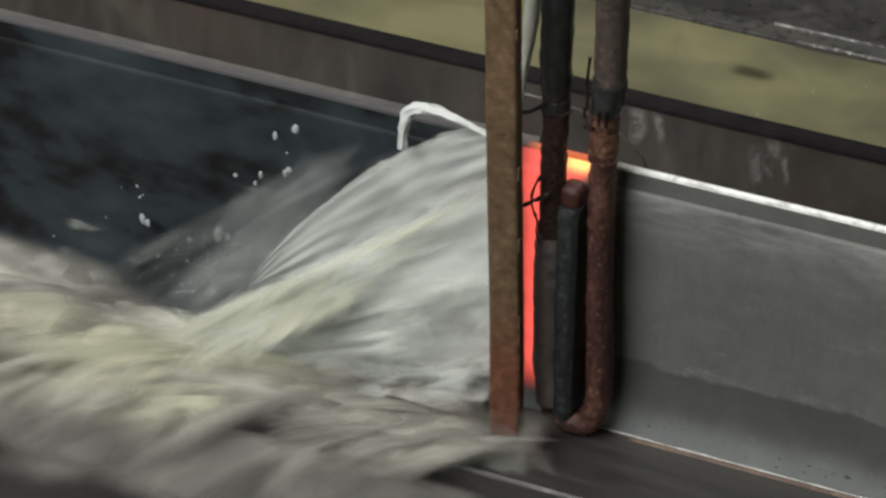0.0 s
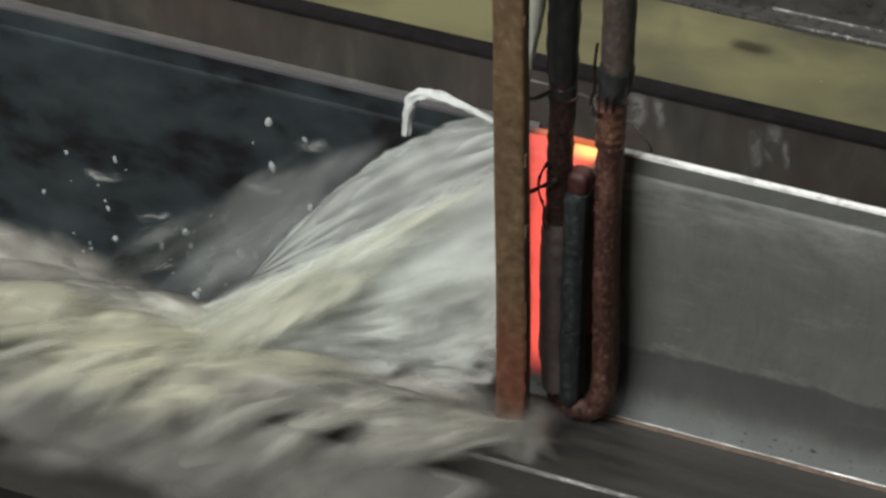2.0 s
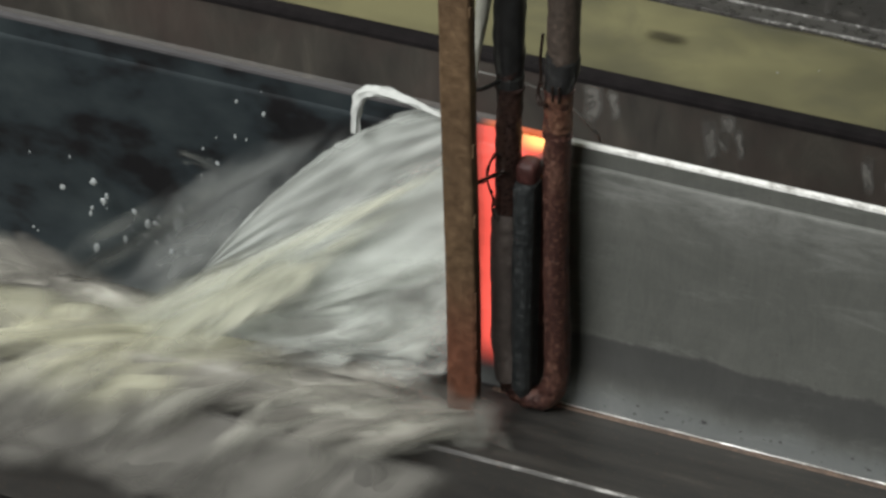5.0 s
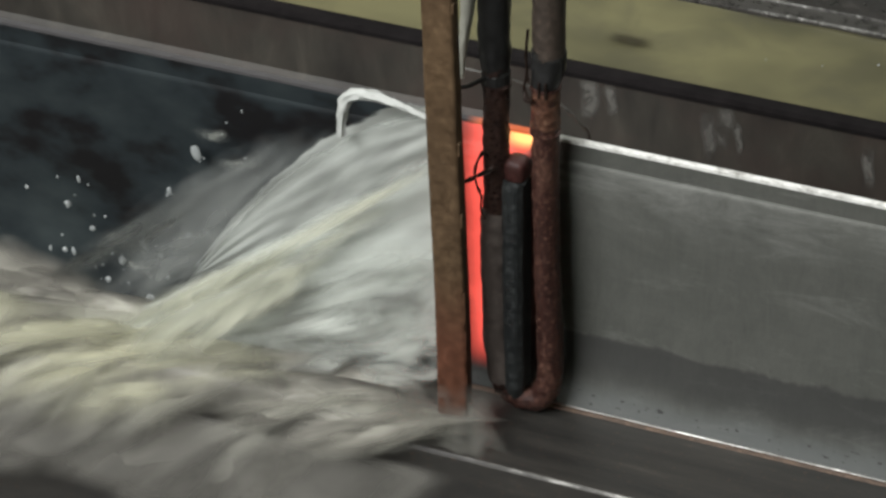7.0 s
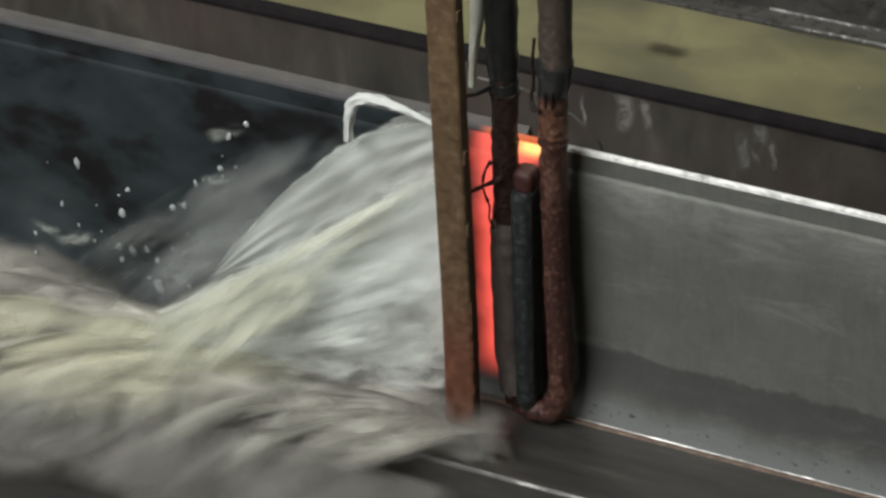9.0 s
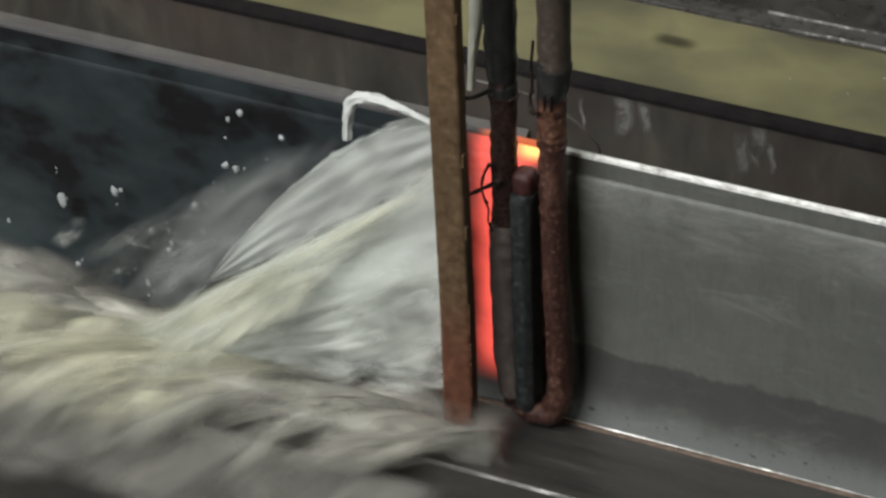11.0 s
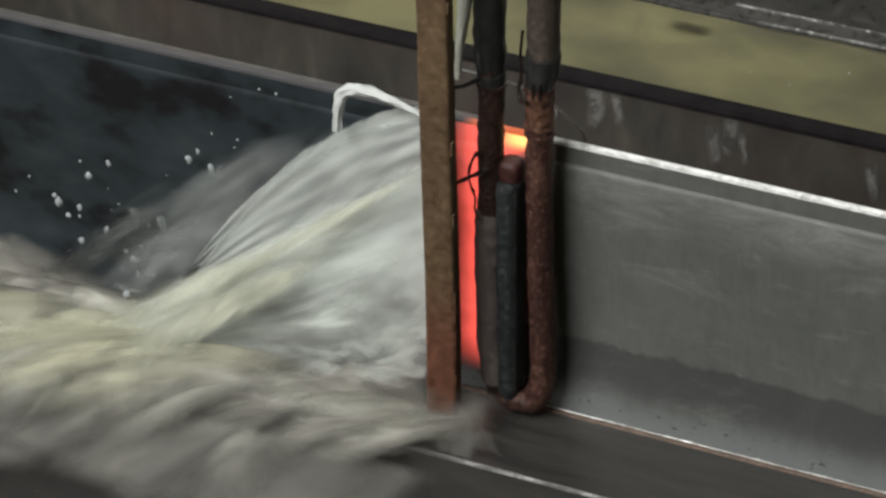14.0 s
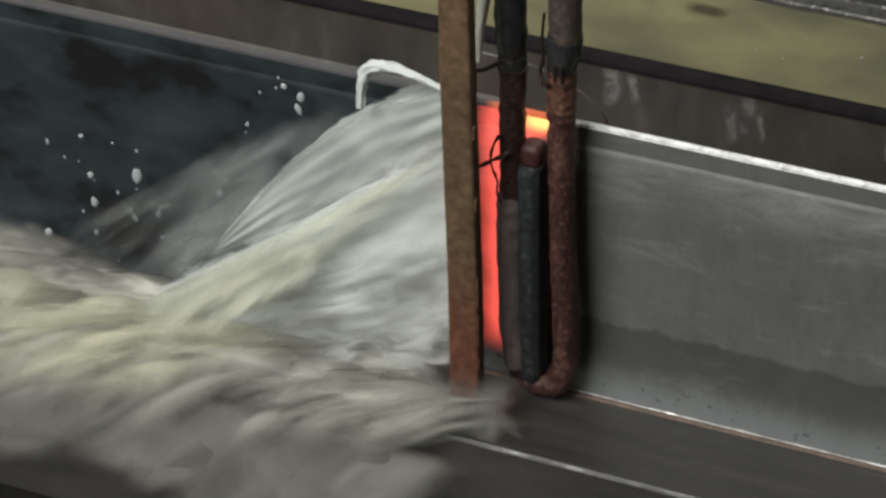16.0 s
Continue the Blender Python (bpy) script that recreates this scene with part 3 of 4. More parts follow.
def workpiece():
    thing = new("steel_workpiece")
    tagged(thing, "long grey machined steel rail, red hot beside the copper coil", "workpiece")
    web = [(0.000, 0.0005), (0.0008, 0.006), (0.0016, 0.014), (0.0024, 0.022), (0.0042, 0.032), (0.0052, 0.042), (0.0055, 0.052),
           (0.0050, 0.090), (0.0040, 0.130), (0.0031, 0.1528), (0.0034, 0.1546), (0.0042, 0.1561), (0.0042, 0.1672),
           (0.0046, 0.1676), (0.0064, 0.1682), (0.0074, 0.1670), (0.0120, 0.0600), (0.030, 0.020), (0.046, 0.0005)]
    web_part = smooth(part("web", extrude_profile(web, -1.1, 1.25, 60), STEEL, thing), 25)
    part("worn_edge", extrude_profile([(0.0038, 0.1664), (0.0041, 0.1680), (0.0062, 0.1690), (0.0070, 0.1686), (0.0070, 0.1672), (0.0048, 0.1670)], -1.1, 1.25, 60), BRIGHT, web_part, "bright worn top edge")
    foot = [(-0.0620, -0.0016), (-0.0604, 0.0), (0.046, 0.0), (0.046, -0.120), (-0.062, -0.120)]
    foot_part = part("foot", extrude_profile(foot, -1.1, 1.25, 60), LEDGE, thing, "dark oily foot flange")
    part("foot_edge", extrude_profile([(-0.0622, -0.0012), (-0.0620, -0.0007), (-0.0614, 0.0002), (-0.0610, 0.0002), (-0.0614, -0.0007)], -1.1, 1.25, 60), FOOT_EDGE, foot_part, "rounded edge with painted glints")
    bead = smooth(part("seam_bead", tube([(-1.1 + 0.01 * i, -0.0004, 0.0006) for i in range(236)], [0.00034 + 0.00016 * math.sin(i * 1.7) for i in range(236)], 8, 0.0003, 3), BRIGHT, foot_part, "pale seam line"))
    part("rust_weep", extrude_profile([(-0.0042, 0.0002), (-0.0030, 0.0007), (-0.0010, 0.0008), (-0.0010, 0.0002)], 0.02, 1.25, 40), RUSTLINE, foot_part, "orange rust weeping along the seam")
    return thing


def post():
    """Leaning flat bar that carries the spray."""
    thing = new("quench_bar")
    tagged(thing, "brown rusty flat steel bar standing before the hot zone", "bar")
    bm = bmesh.new()
    rings = []
    n = 60
    for i in range(n + 1):
        z = 0.0008 + 0.6042 * i / n
        cx = -0.0375 - 0.013 * z - 0.040 * z * z + 0.0004 * math.sin(z * 24)
        hw = 0.0086 + 0.0003 * noise.noise(Vector((0, 0, z * 60)))
        hd = 0.0048
        ring = []
        for k in range(24):
            a = 2 * math.pi * k / 24
            c, s = math.cos(a), math.sin(a)
            ex = 0.32
            ring.append(bm.verts.new((cx + hw * math.copysign(abs(c) ** ex, c) + 0.0002 * noise.noise(Vector((c * 3, s * 3, z * 130))),
                                      -0.0400 + hd * math.copysign(abs(s) ** ex, s), z)))
        rings.append(ring)
    for a, b in zip(rings, rings[1:]):
        for k in range(24):
            bm.faces.new((a[k], a[(k + 1) % 24], b[(k + 1) % 24], b[k]))
    bm.faces.new(rings[0][::-1])
    bm.faces.new(rings[-1])
    bmesh.ops.recalc_face_normals(bm, faces=bm.faces[:])
    bar_part = smooth(part("bar", bm, RUST_BAR, thing), 50)
    smooth(part("clip", tube(spline([(-0.0440, -0.0365, 0.2128), (-0.0345, -0.0345, 0.2128), (-0.0310, -0.0260, 0.2110), (-0.0285, -0.0185, 0.2105)], 16), [0.0011] * 17, 10, 0.0004, 5), RUBBER, thing, "thin dark clip towards the hose"))
    # burrs on the cut side
    rnd = random.Random(8)
    for i in range(9):
        z = rnd.uniform(0.03, 0.26)
        x = -0.0375 - 0.013 * z - 0.040 * z * z + 0.0084
        part("burr", box((x - 0.0006, -0.044, z), (x + 0.0007, -0.041, z + rnd.uniform(0.004, 0.012)), 0.0004), RUST_BAR, bar_part)
    return thing


def inductor():
    thing = new("induction_coil")
    tagged(thing, "hairpin induction coil of scaled copper tube with black core", "induction coil")
    y = -0.0120
    # right tube, bent at its foot towards the other leg
    path = spline([(0.0010, y, 0.222), (0.0014, y, 0.200), (0.0012, y, 0.150), (0.0022, y, 0.095), (0.0038, y, 0.045), (0.0028, y, 0.022), (-0.0035, y, 0.0108), (-0.0130, y, 0.0095), (-0.021, y, 0.014)], 90)
    right_tube = smooth(part("copper_tube", tube(path, [0.0070 - 0.0006 * (i > 70) for i in range(91)], 22, 0.0011, 1, freq=210), COPPER, thing, "reddish scaled copper tube"), 60)
    path = spline([(-0.0254, y, 0.224), (-0.0254, y, 0.190), (-0.0258, y, 0.140), (-0.0261, y, 0.090), (-0.0252, y, 0.045), (-0.0215, y, 0.013)], 80)
    left_tube = smooth(part("copper_tube", tube(path, [0.0068 for i in range(81)], 22, 0.0012, 9, freq=210), SCALED, thing, "soot-black scaled copper tube"), 60)
    low = spline([(-0.0262, y, 0.128), (-0.0264, y, 0.090), (-0.0255, y, 0.045), (-0.0228, y, 0.020)], 50)
    smooth(part("sleeve", tube(low, [0.0070 + 0.0012 * min(1, j / 3) for j in range(51)], 20, 0.0010, 14, freq=110), LAGGING, left_tube, "grey-brown burnt lagging"), 60)
    smooth(part("ferrule", tube([(0.0013, y, 0.186 + 0.0011 * j) for j in range(21)], [0.0073 + 0.0004 * (j in (0, 1, 12)) for j in range(21)], 22, 0.0011, 21, freq=240), FERRULE, right_tube, "brighter copper ferrule"), 60)
    # solder collars
    for x, z in ((0.0013, 0.1815), (0.0013, 0.2085), (-0.0254, 0.2045)):
        part("collar", tube([(x, y, z - 0.0011), (x, y, z - 0.0008), (x, y, z + 0.0008), (x, y, z + 0.0011)], [0.0066, 0.0078, 0.0078, 0.0066], 20, 0.0005, z), COPPER if x > -0.01 else SCALED, right_tube if x > -0.01 else left_tube)
    # core between the legs
    bm = bmesh.new()
    out = []
    for z, x0, x1, y0, y1 in ((0.0100, -0.0188, -0.0106, -0.018, -0.006), (0.0180, -0.0212, -0.0096, -0.0198, -0.005), (0.090, -0.0214, -0.0094, -0.0200, -0.005), (0.146, -0.0210, -0.0092, -0.0200, -0.005), (0.1500, -0.0205, -0.0085, -0.0190, -0.005)):
        ch = 0.0030
        ring = [(x0 + ch, y0), (x1 - ch, y0), (x1, y0 + ch), (x1, y1), (x0, y1), (x0, y0 + ch)]
        out.append([bm.verts.new((a, b, z)) for a, b in ring])
    for a, b in zip(out, out[1:]):
        for k in range(6):
            bm.faces.new((a[k], a[(k + 1) % 6], b[(k + 1) % 6], b[k]))
    bm.faces.new(out[0][::-1])
    bm.faces.new(out[-1])
    bmesh.ops.recalc_face_normals(bm, faces=bm.faces[:])
    bmesh.ops.bevel(bm, geom=bm.edges[:], offset=0.0006, segments=2, affect="EDGES")
    core = part("core", bm, CORE, thing, "black flux core block")
    # Core top: red light from the hot steel, put into the cap's colour.
    cap = box((-0.0203, -0.0180, 0.1480), (-0.0086, -0.0050, 0.1625), 0.0042, 4)
    smooth(part("core_cap", cap, GLOW_RED, core, "core top painted dark red with the hot steel's glow"), 60)
    # rubber hoses with crimped necks
    hoses = []
    for x, mat, seed, lift, lab in ((0.0030, HOSE, 2, 0.0035, "brown grimy hose"), (-0.0262, RUBBER, 6, -0.002, "wet black rubber hose")):
        foot_x = 0.0013 if x > -0.01 else -0.0254
        pts = [(foot_x, y, 0.207 + lift), ((x + foot_x) / 2, y, 0.216 + lift), (x, y, 0.226 + lift), (x, y, 0.236 + lift), (x, y, 0.30), (x * 1.05, y - 0.001, 0.42), (x * 1.2, y, 0.62)]
        path = spline(pts, 70)
        rad = []
        for p in path:
            t = min(1, max(0, (p.z - 0.210 - lift) / 0.018))
            rad.append(0.0066 + 0.0018 * t * t * (3 - 2 * t))
        hose_part = smooth(part("hose", tube(path, rad, 22, 0.0008, seed, freq=120), mat, thing, lab), 60)
        part("hose_end", tube([(foot_x, y, 0.2055 + lift), (foot_x, y, 0.2075 + lift), (foot_x, y, 0.213 + lift), ((x + foot_x) / 2, y, 0.215 + lift)], [0.0060, 0.0072, 0.0074, 0.0062], 18, 0.0006, seed), RUBBER, hose_part, "crimped black hose end")
        if x > -0.01:
            neck = spline([(foot_x, y, 0.2095), (x - 0.0006, y, 0.2180), (x, y, 0.2240), (x, y, 0.2310)], 24)
            smooth(part("sleeve", tube(neck, [0.0074 + 0.0016 * min(1, j / 12) - 0.0006 * (j > 21) for j in range(25)], 22, 0.0010, 12, freq=150), RUBBER, hose_part, "wet black rubber sleeve"), 60)
        hoses.append(hose_part)
    # frayed binding wire at the hose neck
    w = spline([(-0.0065, y - 0.004, 0.2420), (-0.0072, y - 0.005, 0.228), (-0.0060, y - 0.007, 0.217), (-0.0078, y - 0.006, 0.2095), (-0.0045, y - 0.008, 0.2030)], 24)
    smooth(part("binding_wire", tube(w, [0.0008] * 25, 8, 0.0003, 1), WIRE, hoses[0], "burnt binding wire"))
    w = spline([(-0.0045, y - 0.008, 0.2160), (-0.0085, y - 0.004, 0.209), (-0.0070, y - 0.007, 0.2020), (-0.002, y - 0.009, 0.2045)], 20)
    smooth(part("binding_wire", tube(w, [0.0007] * 21, 8, 0.0003, 2), WIRE, hoses[0], "burnt binding wire"))
    for x in (0.0, 0.0035):
        part("terminal_strand", box((x, y - 0.0085, 0.2055), (x + 0.0014, y - 0.007, 0.2150), 0.0004), WIRE, thing)
    return thing


def tie_wire():
    thing = new("tie_wire")
    tagged(thing, "burnt twisted wire tying the copper tube to the rusty bar", "wire")
    y = -0.026
    for k, pts in enumerate((
            [(-0.0360, -0.036, 0.1560), (-0.0325, y - 0.006, 0.1560), (-0.0285, y, 0.1580), (-0.0240, y + 0.003, 0.1600)],
            [(-0.0360, -0.036, 0.1545), (-0.0320, y - 0.005, 0.1572), (-0.0280, y, 0.1568), (-0.0235, y + 0.004, 0.1588)],
            [(-0.0285, y + 0.002, 0.1700), (-0.0305, y, 0.1640), (-0.0310, y - 0.002, 0.1570), (-0.0300, y - 0.001, 0.1490), (-0.0285, y, 0.1430), (-0.0290, y, 0.136), (-0.0282, y + 0.003, 0.128)],
            [(-0.0270, y + 0.004, 0.1690), (-0.0298, y + 0.002, 0.1660), (-0.0322, y, 0.1590), (-0.0312, y, 0.1505), (-0.0292, y + 0.001, 0.1460)])):
        path = spline(pts, 26)
        smooth(part("strand", tube(path, [0.00075 - 0.0002 * (k > 1)] * 27, 8, 0.0003, k), WIRE, thing))
    return thing


def white_hose():
    path = spline([(-0.0530, 0.008, 0.190), (-0.0522, 0.008, 0.2038), (-0.0501, 0.008, 0.2209), (-0.0481, 0.008, 0.241), (-0.044, 0.008, 0.30), (-0.036, 0.006, 0.45), (-0.034, 0.004, 0.62)], 50)
    thing = smooth(part("thin_hose", tube(path, [0.0018 + 0.0024 * min(1, max(0, (p.z - 0.20) / 0.04)) for p in path], 14, 0.0003, 4), plain("milky_hose", (0.24, 0.24, 0.205), 0.35, 0, 0.15, 90)))
    return tagged(thing, "thin milky plastic hose behind the rusty bar", "hose")


def feed_line():
    path = spline([(-0.060, 0.03, 0.181), (-0.0398, 0.03, 0.1805), (-0.0227, 0.03, 0.1777), (-0.0072, 0.03, 0.1711), (0.0039, 0.03, 0.1618), (0.0093, 0.03, 0.1544), (0.013, 0.030, 0.12), (0.014, 0.034, 0.0120)], 40)
    thing = smooth(part("thin_wire", tube(path, [0.0008] * 41, 8, 0.0002, 4), PALE))
    return tagged(thing, "thin grey wire curving behind the coil onto the rail", "wire")


# ---------------------------------------------------------------- quench water
def patch(name, at, material, across, along, seed, nu=44, nv=20, ripple=0.0):
    """A sheet of water: at(a, v) gives its points, a down the flow and v across it, both 0 to 1; along and across are its true lengths."""
    verts, flow, span = [], [], []
    for i in range(nu + 1):
        for k in range(nv + 1):
            a, v = i / nu, k / nv
            p = Vector(at(a, v))
            if ripple:
                h = noise.noise(Vector((a * along * 26 + seed * 3.7, v * across * 62, seed * 1.3)))
                p += Vector((0, -0.85, 0.5)) * (ripple * h)
            verts.append(p)
            flow.append((a, v))
            span.append((a * along, v * across))
    row = nv + 1
    faces = [(i * row + k, (i + 1) * row + k, (i + 1) * row + k + 1, i * row + k + 1) for i in range(nu) for k in range(nv)]
    me = bpy.data.meshes.new(name)
    me.from_pydata(verts, [], faces)
    for layer_name, values in (("flow", flow), ("span", span)):
        layer = me.uv_layers.new(name=layer_name)
        for loop in me.loops:
            layer.data[loop.index].uv = values[loop.vertex_index]
    me.materials.append(material)
    me.polygons.foreach_set("use_smooth", [True] * len(me.polygons))
    me.update()
    return new(name, me)


FAN = ((0.0, 0.16, 0.2), (0.25, 0.34, 0.5), (0.55, 0.52, 0.6), (0.87, 0.78, 0.15))   # height at the bar, fall, bend


def fan_point(s, u, y0, drift):
    """The water that leaves the bar at height s, u metres on: it flies, lands on the foot and runs on."""
    for (s0, f0, b0), (s1, f1, b1) in zip(FAN, FAN[1:]):
        if s <= s1 or s1 == FAN[-1][0]:
            t = (s - s0) / (s1 - s0)
            fall, bend = f0 + (f1 - f0) * t, b0 + (b1 - b0) * t
            break
    z = 0.012 + 0.190 * s - fall * u - bend * u * u
    low = 0.012
    z = low + 0.5 * ((z - low) + math.sqrt((z - low) ** 2 + 0.010 ** 2)) - 0.003
    return Vector((-0.040 - u, y0 - drift * u, z))


def fan_length(s):
    return 0.050 + 0.225 * min(1.0, s / 0.87)


def veil_point(w, u, y0):
    """The rounded top of the spray: w runs from the straight strand (0) to the upper outline (1)."""
    fall, bend, z0 = 0.78 - 0.66 * w, 0.15 + 4.6 * w, 0.176 + 0.016 * w
    return Vector((-0.040 - u, y0, max(0.008, z0 - fall * u - bend * u * u)))


def water():
    rnd = random.Random(11)
    made = []

    def keep(ob, label, category, group, move, size):
        made.append((tagged(ob, label, category, group, kind="stuff"), move, size))

    # the rounded grey veil on top
    for i in range(3):
        y0, w0 = -0.014 - 0.004 * i, -0.35
        ob = patch("water_veil", lambda a, v: veil_point(w0 + (1.0 - 0.03 * i - w0) * v, 0.012 + 0.19 * a, y0), HAZE, 0.10, 0.24, 10 + i, 50, 26, 0.002)
        keep(ob, "rounded grey veil of quench water over the spray", "quench spray", "spray veils", "jet", 0.22)
    # the milky body of the fan
    for i in range(3):
        y0, drift = -0.021 - 0.005 * i, 0.02 + 0.03 * i
        ob = patch("water_sheet", lambda a, v: fan_point(0.06 + 0.84 * v, 0.009 + fan_length(0.06 + 0.84 * v) * a, y0, drift), BODY, 0.17, 0.26, 20 + i, 56, 44, 0.0020)
        keep(ob, "broad milky sheet of quench water fanning from the bar", "quench spray", "spray sheets", "jet", 0.25)
    # white streaks riding on it
    for i in range(20):
        s0 = 0.02 + 0.74 * ((i * 7) % 20) / 20 + rnd.uniform(-0.02, 0.02)
        wide = rnd.uniform(0.14, 0.26)
        y0, drift, cut = rnd.uniform(-0.040, -0.033), rnd.uniform(0.03, 0.12), rnd.uniform(0.0, 0.35) if i % 3 else 0.0
        ob = patch("water_jet", lambda a, v: fan_point(min(0.88, s0 + wide * v), fan_length(s0 + wide * v) * (cut + (1 - cut) * a), y0, drift), STREAK, 0.19 * wide * 1.6, 0.22, 30 + i, 40, 12, 0.0015)
        keep(ob, "white streaks of quench water shot from the bar", "quench spray", "spray jets", "jet", 0.8)
    # grey sheets before the fan, painting shaded hollows between the streaks
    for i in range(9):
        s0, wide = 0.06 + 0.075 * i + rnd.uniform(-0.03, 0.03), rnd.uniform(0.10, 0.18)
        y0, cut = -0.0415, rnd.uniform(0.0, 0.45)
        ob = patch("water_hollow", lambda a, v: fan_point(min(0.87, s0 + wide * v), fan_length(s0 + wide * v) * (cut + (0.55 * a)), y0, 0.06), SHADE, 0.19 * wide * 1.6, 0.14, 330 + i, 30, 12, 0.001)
        keep(ob, "grey sheet painting the shaded hollows between the spray streaks", "quench spray", "spray hollows", "jet", 0.9)
    # the straight yellowish strands that cross the spray
    for i in range(5):
        s0, y0, drift = (0.845, 0.80, 0.86, 0.74, 0.66)[i], -0.041 - 0.001 * i, 0.02 + 0.03 * i
        thin, cut = (0.8, 1.0, 0.7, 1.2, 1.3)[i], (0.0, 0.10, 0.0, 0.25, 0.35)[i]
        def strand(a, v):
            u = (0.27 - 0.02 * i) * (cut + (1 - cut) * a)
            return fan_point(s0, u, y0, drift) + Vector((0.4, 0.2, 1.0)) * ((v - 0.5) * thin * (0.020 + 0.26 * u * u / 0.27))
        ob = patch("water_strand", strand, STRAND, 0.022 * thin, 0.30, 60 + i, 44, 10, 0.001)
        keep(ob, "yellowish strand of water crossing the spray to the rail foot", "quench spray", "spray strands", "jet", 0.5)

    def foot_flow(x0, y0, length, gap, wide, lift, turn):
        """A lens of water on the foot that runs along it and towards its edge."""
        def at(a, v):
            x = x0 - length * a + turn * (v - 0.5) * wide
            y = y0 - gap * length * a + (v - 0.5) * wide
            hump = lift * math.sin(math.pi * v) * math.sin(math.pi * min(1, 0.15 + a))
            over = max(0.0, -0.064 - y)
            return Vector((x, max(y, -0.064 - 0.4 * over), 0.008 + hump - 1.3 * over))
        return at

    # churned water over the foot
    for i in range(34):
        x0 = -0.030 - 0.36 * i / 34 + rnd.uniform(-0.012, 0.012)
        ob = patch("churned_water", foot_flow(x0, rnd.uniform(-0.050, -0.020), rnd.uniform(0.10, 0.17), rnd.uniform(0.02, 0.26), rnd.uniform(0.034, 0.060), rnd.uniform(0.004, 0.012), rnd.uniform(-0.2, 0.5)), CHURN, 0.05, 0.15, 80 + i, 30, 14, 0.0040)
        keep(ob, "grey-brown churned water running over the rail foot", "water", "churned water", "flow", 0.9)
    for i in range(10):
        x0 = -0.020 - 0.012 * i
        ob = patch("churned_water", foot_flow(x0, rnd.uniform(-0.052, -0.040), rnd.uniform(0.07, 0.12), rnd.uniform(-0.05, 0.12), rnd.uniform(0.030, 0.050), rnd.uniform(0.003, 0.008), 0.2), CHURN if i % 2 else RUSH, 0.04, 0.11, 350 + i, 28, 12, 0.0015)
        keep(ob, "grey-brown churned water before the foot of the spray", "water", "churned water", "flow", 0.9)
    # yellow foam where the high jets come down
    for i in range(9):
        x0 = -0.135 - 0.18 * i / 9 + rnd.uniform(-0.015, 0.015)
        gap = rnd.uniform(0.10, 0.55)
        ob = patch("foam_crest", foot_flow(x0, rnd.uniform(-0.046, -0.026), rnd.uniform(0.08, 0.16), gap, rnd.uniform(0.030, 0.052), rnd.uniform(0.010, 0.020), rnd.uniform(0.0, 0.6)), FOAM, 0.045, 0.13, 120 + i, 30, 14, 0.0035)
        keep(ob, "thick yellowish foam crest running along the rail foot", "foam", "foam crests", "flow", 1.0)
    # backwash heaped against the quenched face
    for i in range(9):
        x0, tall = -0.235 - 0.016 * i, min(0.022, 0.010 + 0.003 * i) * rnd.uniform(0.85, 1.1)
        def heap(a, v):
            return Vector((x0 - 0.14 * a, 0.000 - 0.046 * (1 - v), 0.008 + tall * v ** 1.5 * math.sin(math.pi * min(1, 0.10 + 0.95 * a)) ** 0.5))
        ob = patch("backwash", heap, CHURN if i % 4 else RUSH, 0.055, 0.14, 140 + i, 30, 14, 0.0035)
        keep(ob, "grey-brown backwash heaped against the quenched face", "water", "backwash", "flow", 0.7)

    def spill(x0, wide, deep, slant, front, top):
        def at(a, v):
            return Vector((x0 + wide * (v - 0.5) - slant * a - 0.015 * a * a, -0.0645 - front * a ** 0.7, top - deep * a ** 1.3))
        return at

    # smooth grey curtain below the edge, its hem higher farther down
    for i in range(15):
        x0 = -0.060 - 0.31 * i / 15 + rnd.uniform(-0.008, 0.008)
        deep = (0.090 if x0 > -0.085 else 0.130 if x0 > -0.155 else 0.074) + rnd.uniform(-0.020, 0.004)
        ob = patch("overflow", spill(x0, rnd.uniform(0.075, 0.100), deep, rnd.uniform(0.03, 0.06), 0.014, rnd.uniform(-0.017, -0.009)), CURTAIN, 0.065, deep, 170 + i, 30, 14, 0.0008)
        keep(ob, "smooth grey curtain of water spilling over the foot's edge", "water", "overflow curtains", "flow", 0.45)
    def roll(x0, y0, long, gap, drop, wide, thick):
        """Thick water that runs on from the foot and rolls over its edge, bulging before it."""
        def at(a, v):
            y = y0 - gap * a
            over = max(0.0, -0.050 - y)
            z = 0.010 + thick * math.sin(math.pi * min(1, 0.25 + 0.6 * a)) - drop * (over / 0.05) ** 1.6
            return Vector((x0 - long * a + wide * (v - 0.5), y - 0.15 * wide * (v - 0.5) - 0.6 * thick * a, z + 0.22 * wide * (v - 0.5)))
        return at

    for i in range(18):
        x0 = -0.125 - 0.22 * i / 18 + rnd.uniform(-0.012, 0.012)
        ob = patch("foam_crest", roll(x0, rnd.uniform(-0.044, -0.026), rnd.uniform(0.09, 0.15), rnd.uniform(0.040, 0.060), rnd.uniform(0.030, 0.070), rnd.uniform(0.060, 0.095), rnd.uniform(0.006, 0.012)), FOAM, 0.075, 0.16, 200 + i, 30, 14, 0.0015)
        keep(ob, "yellowish foam rolling over the foot's edge", "foam", "foam crests", "flow", 1.0)
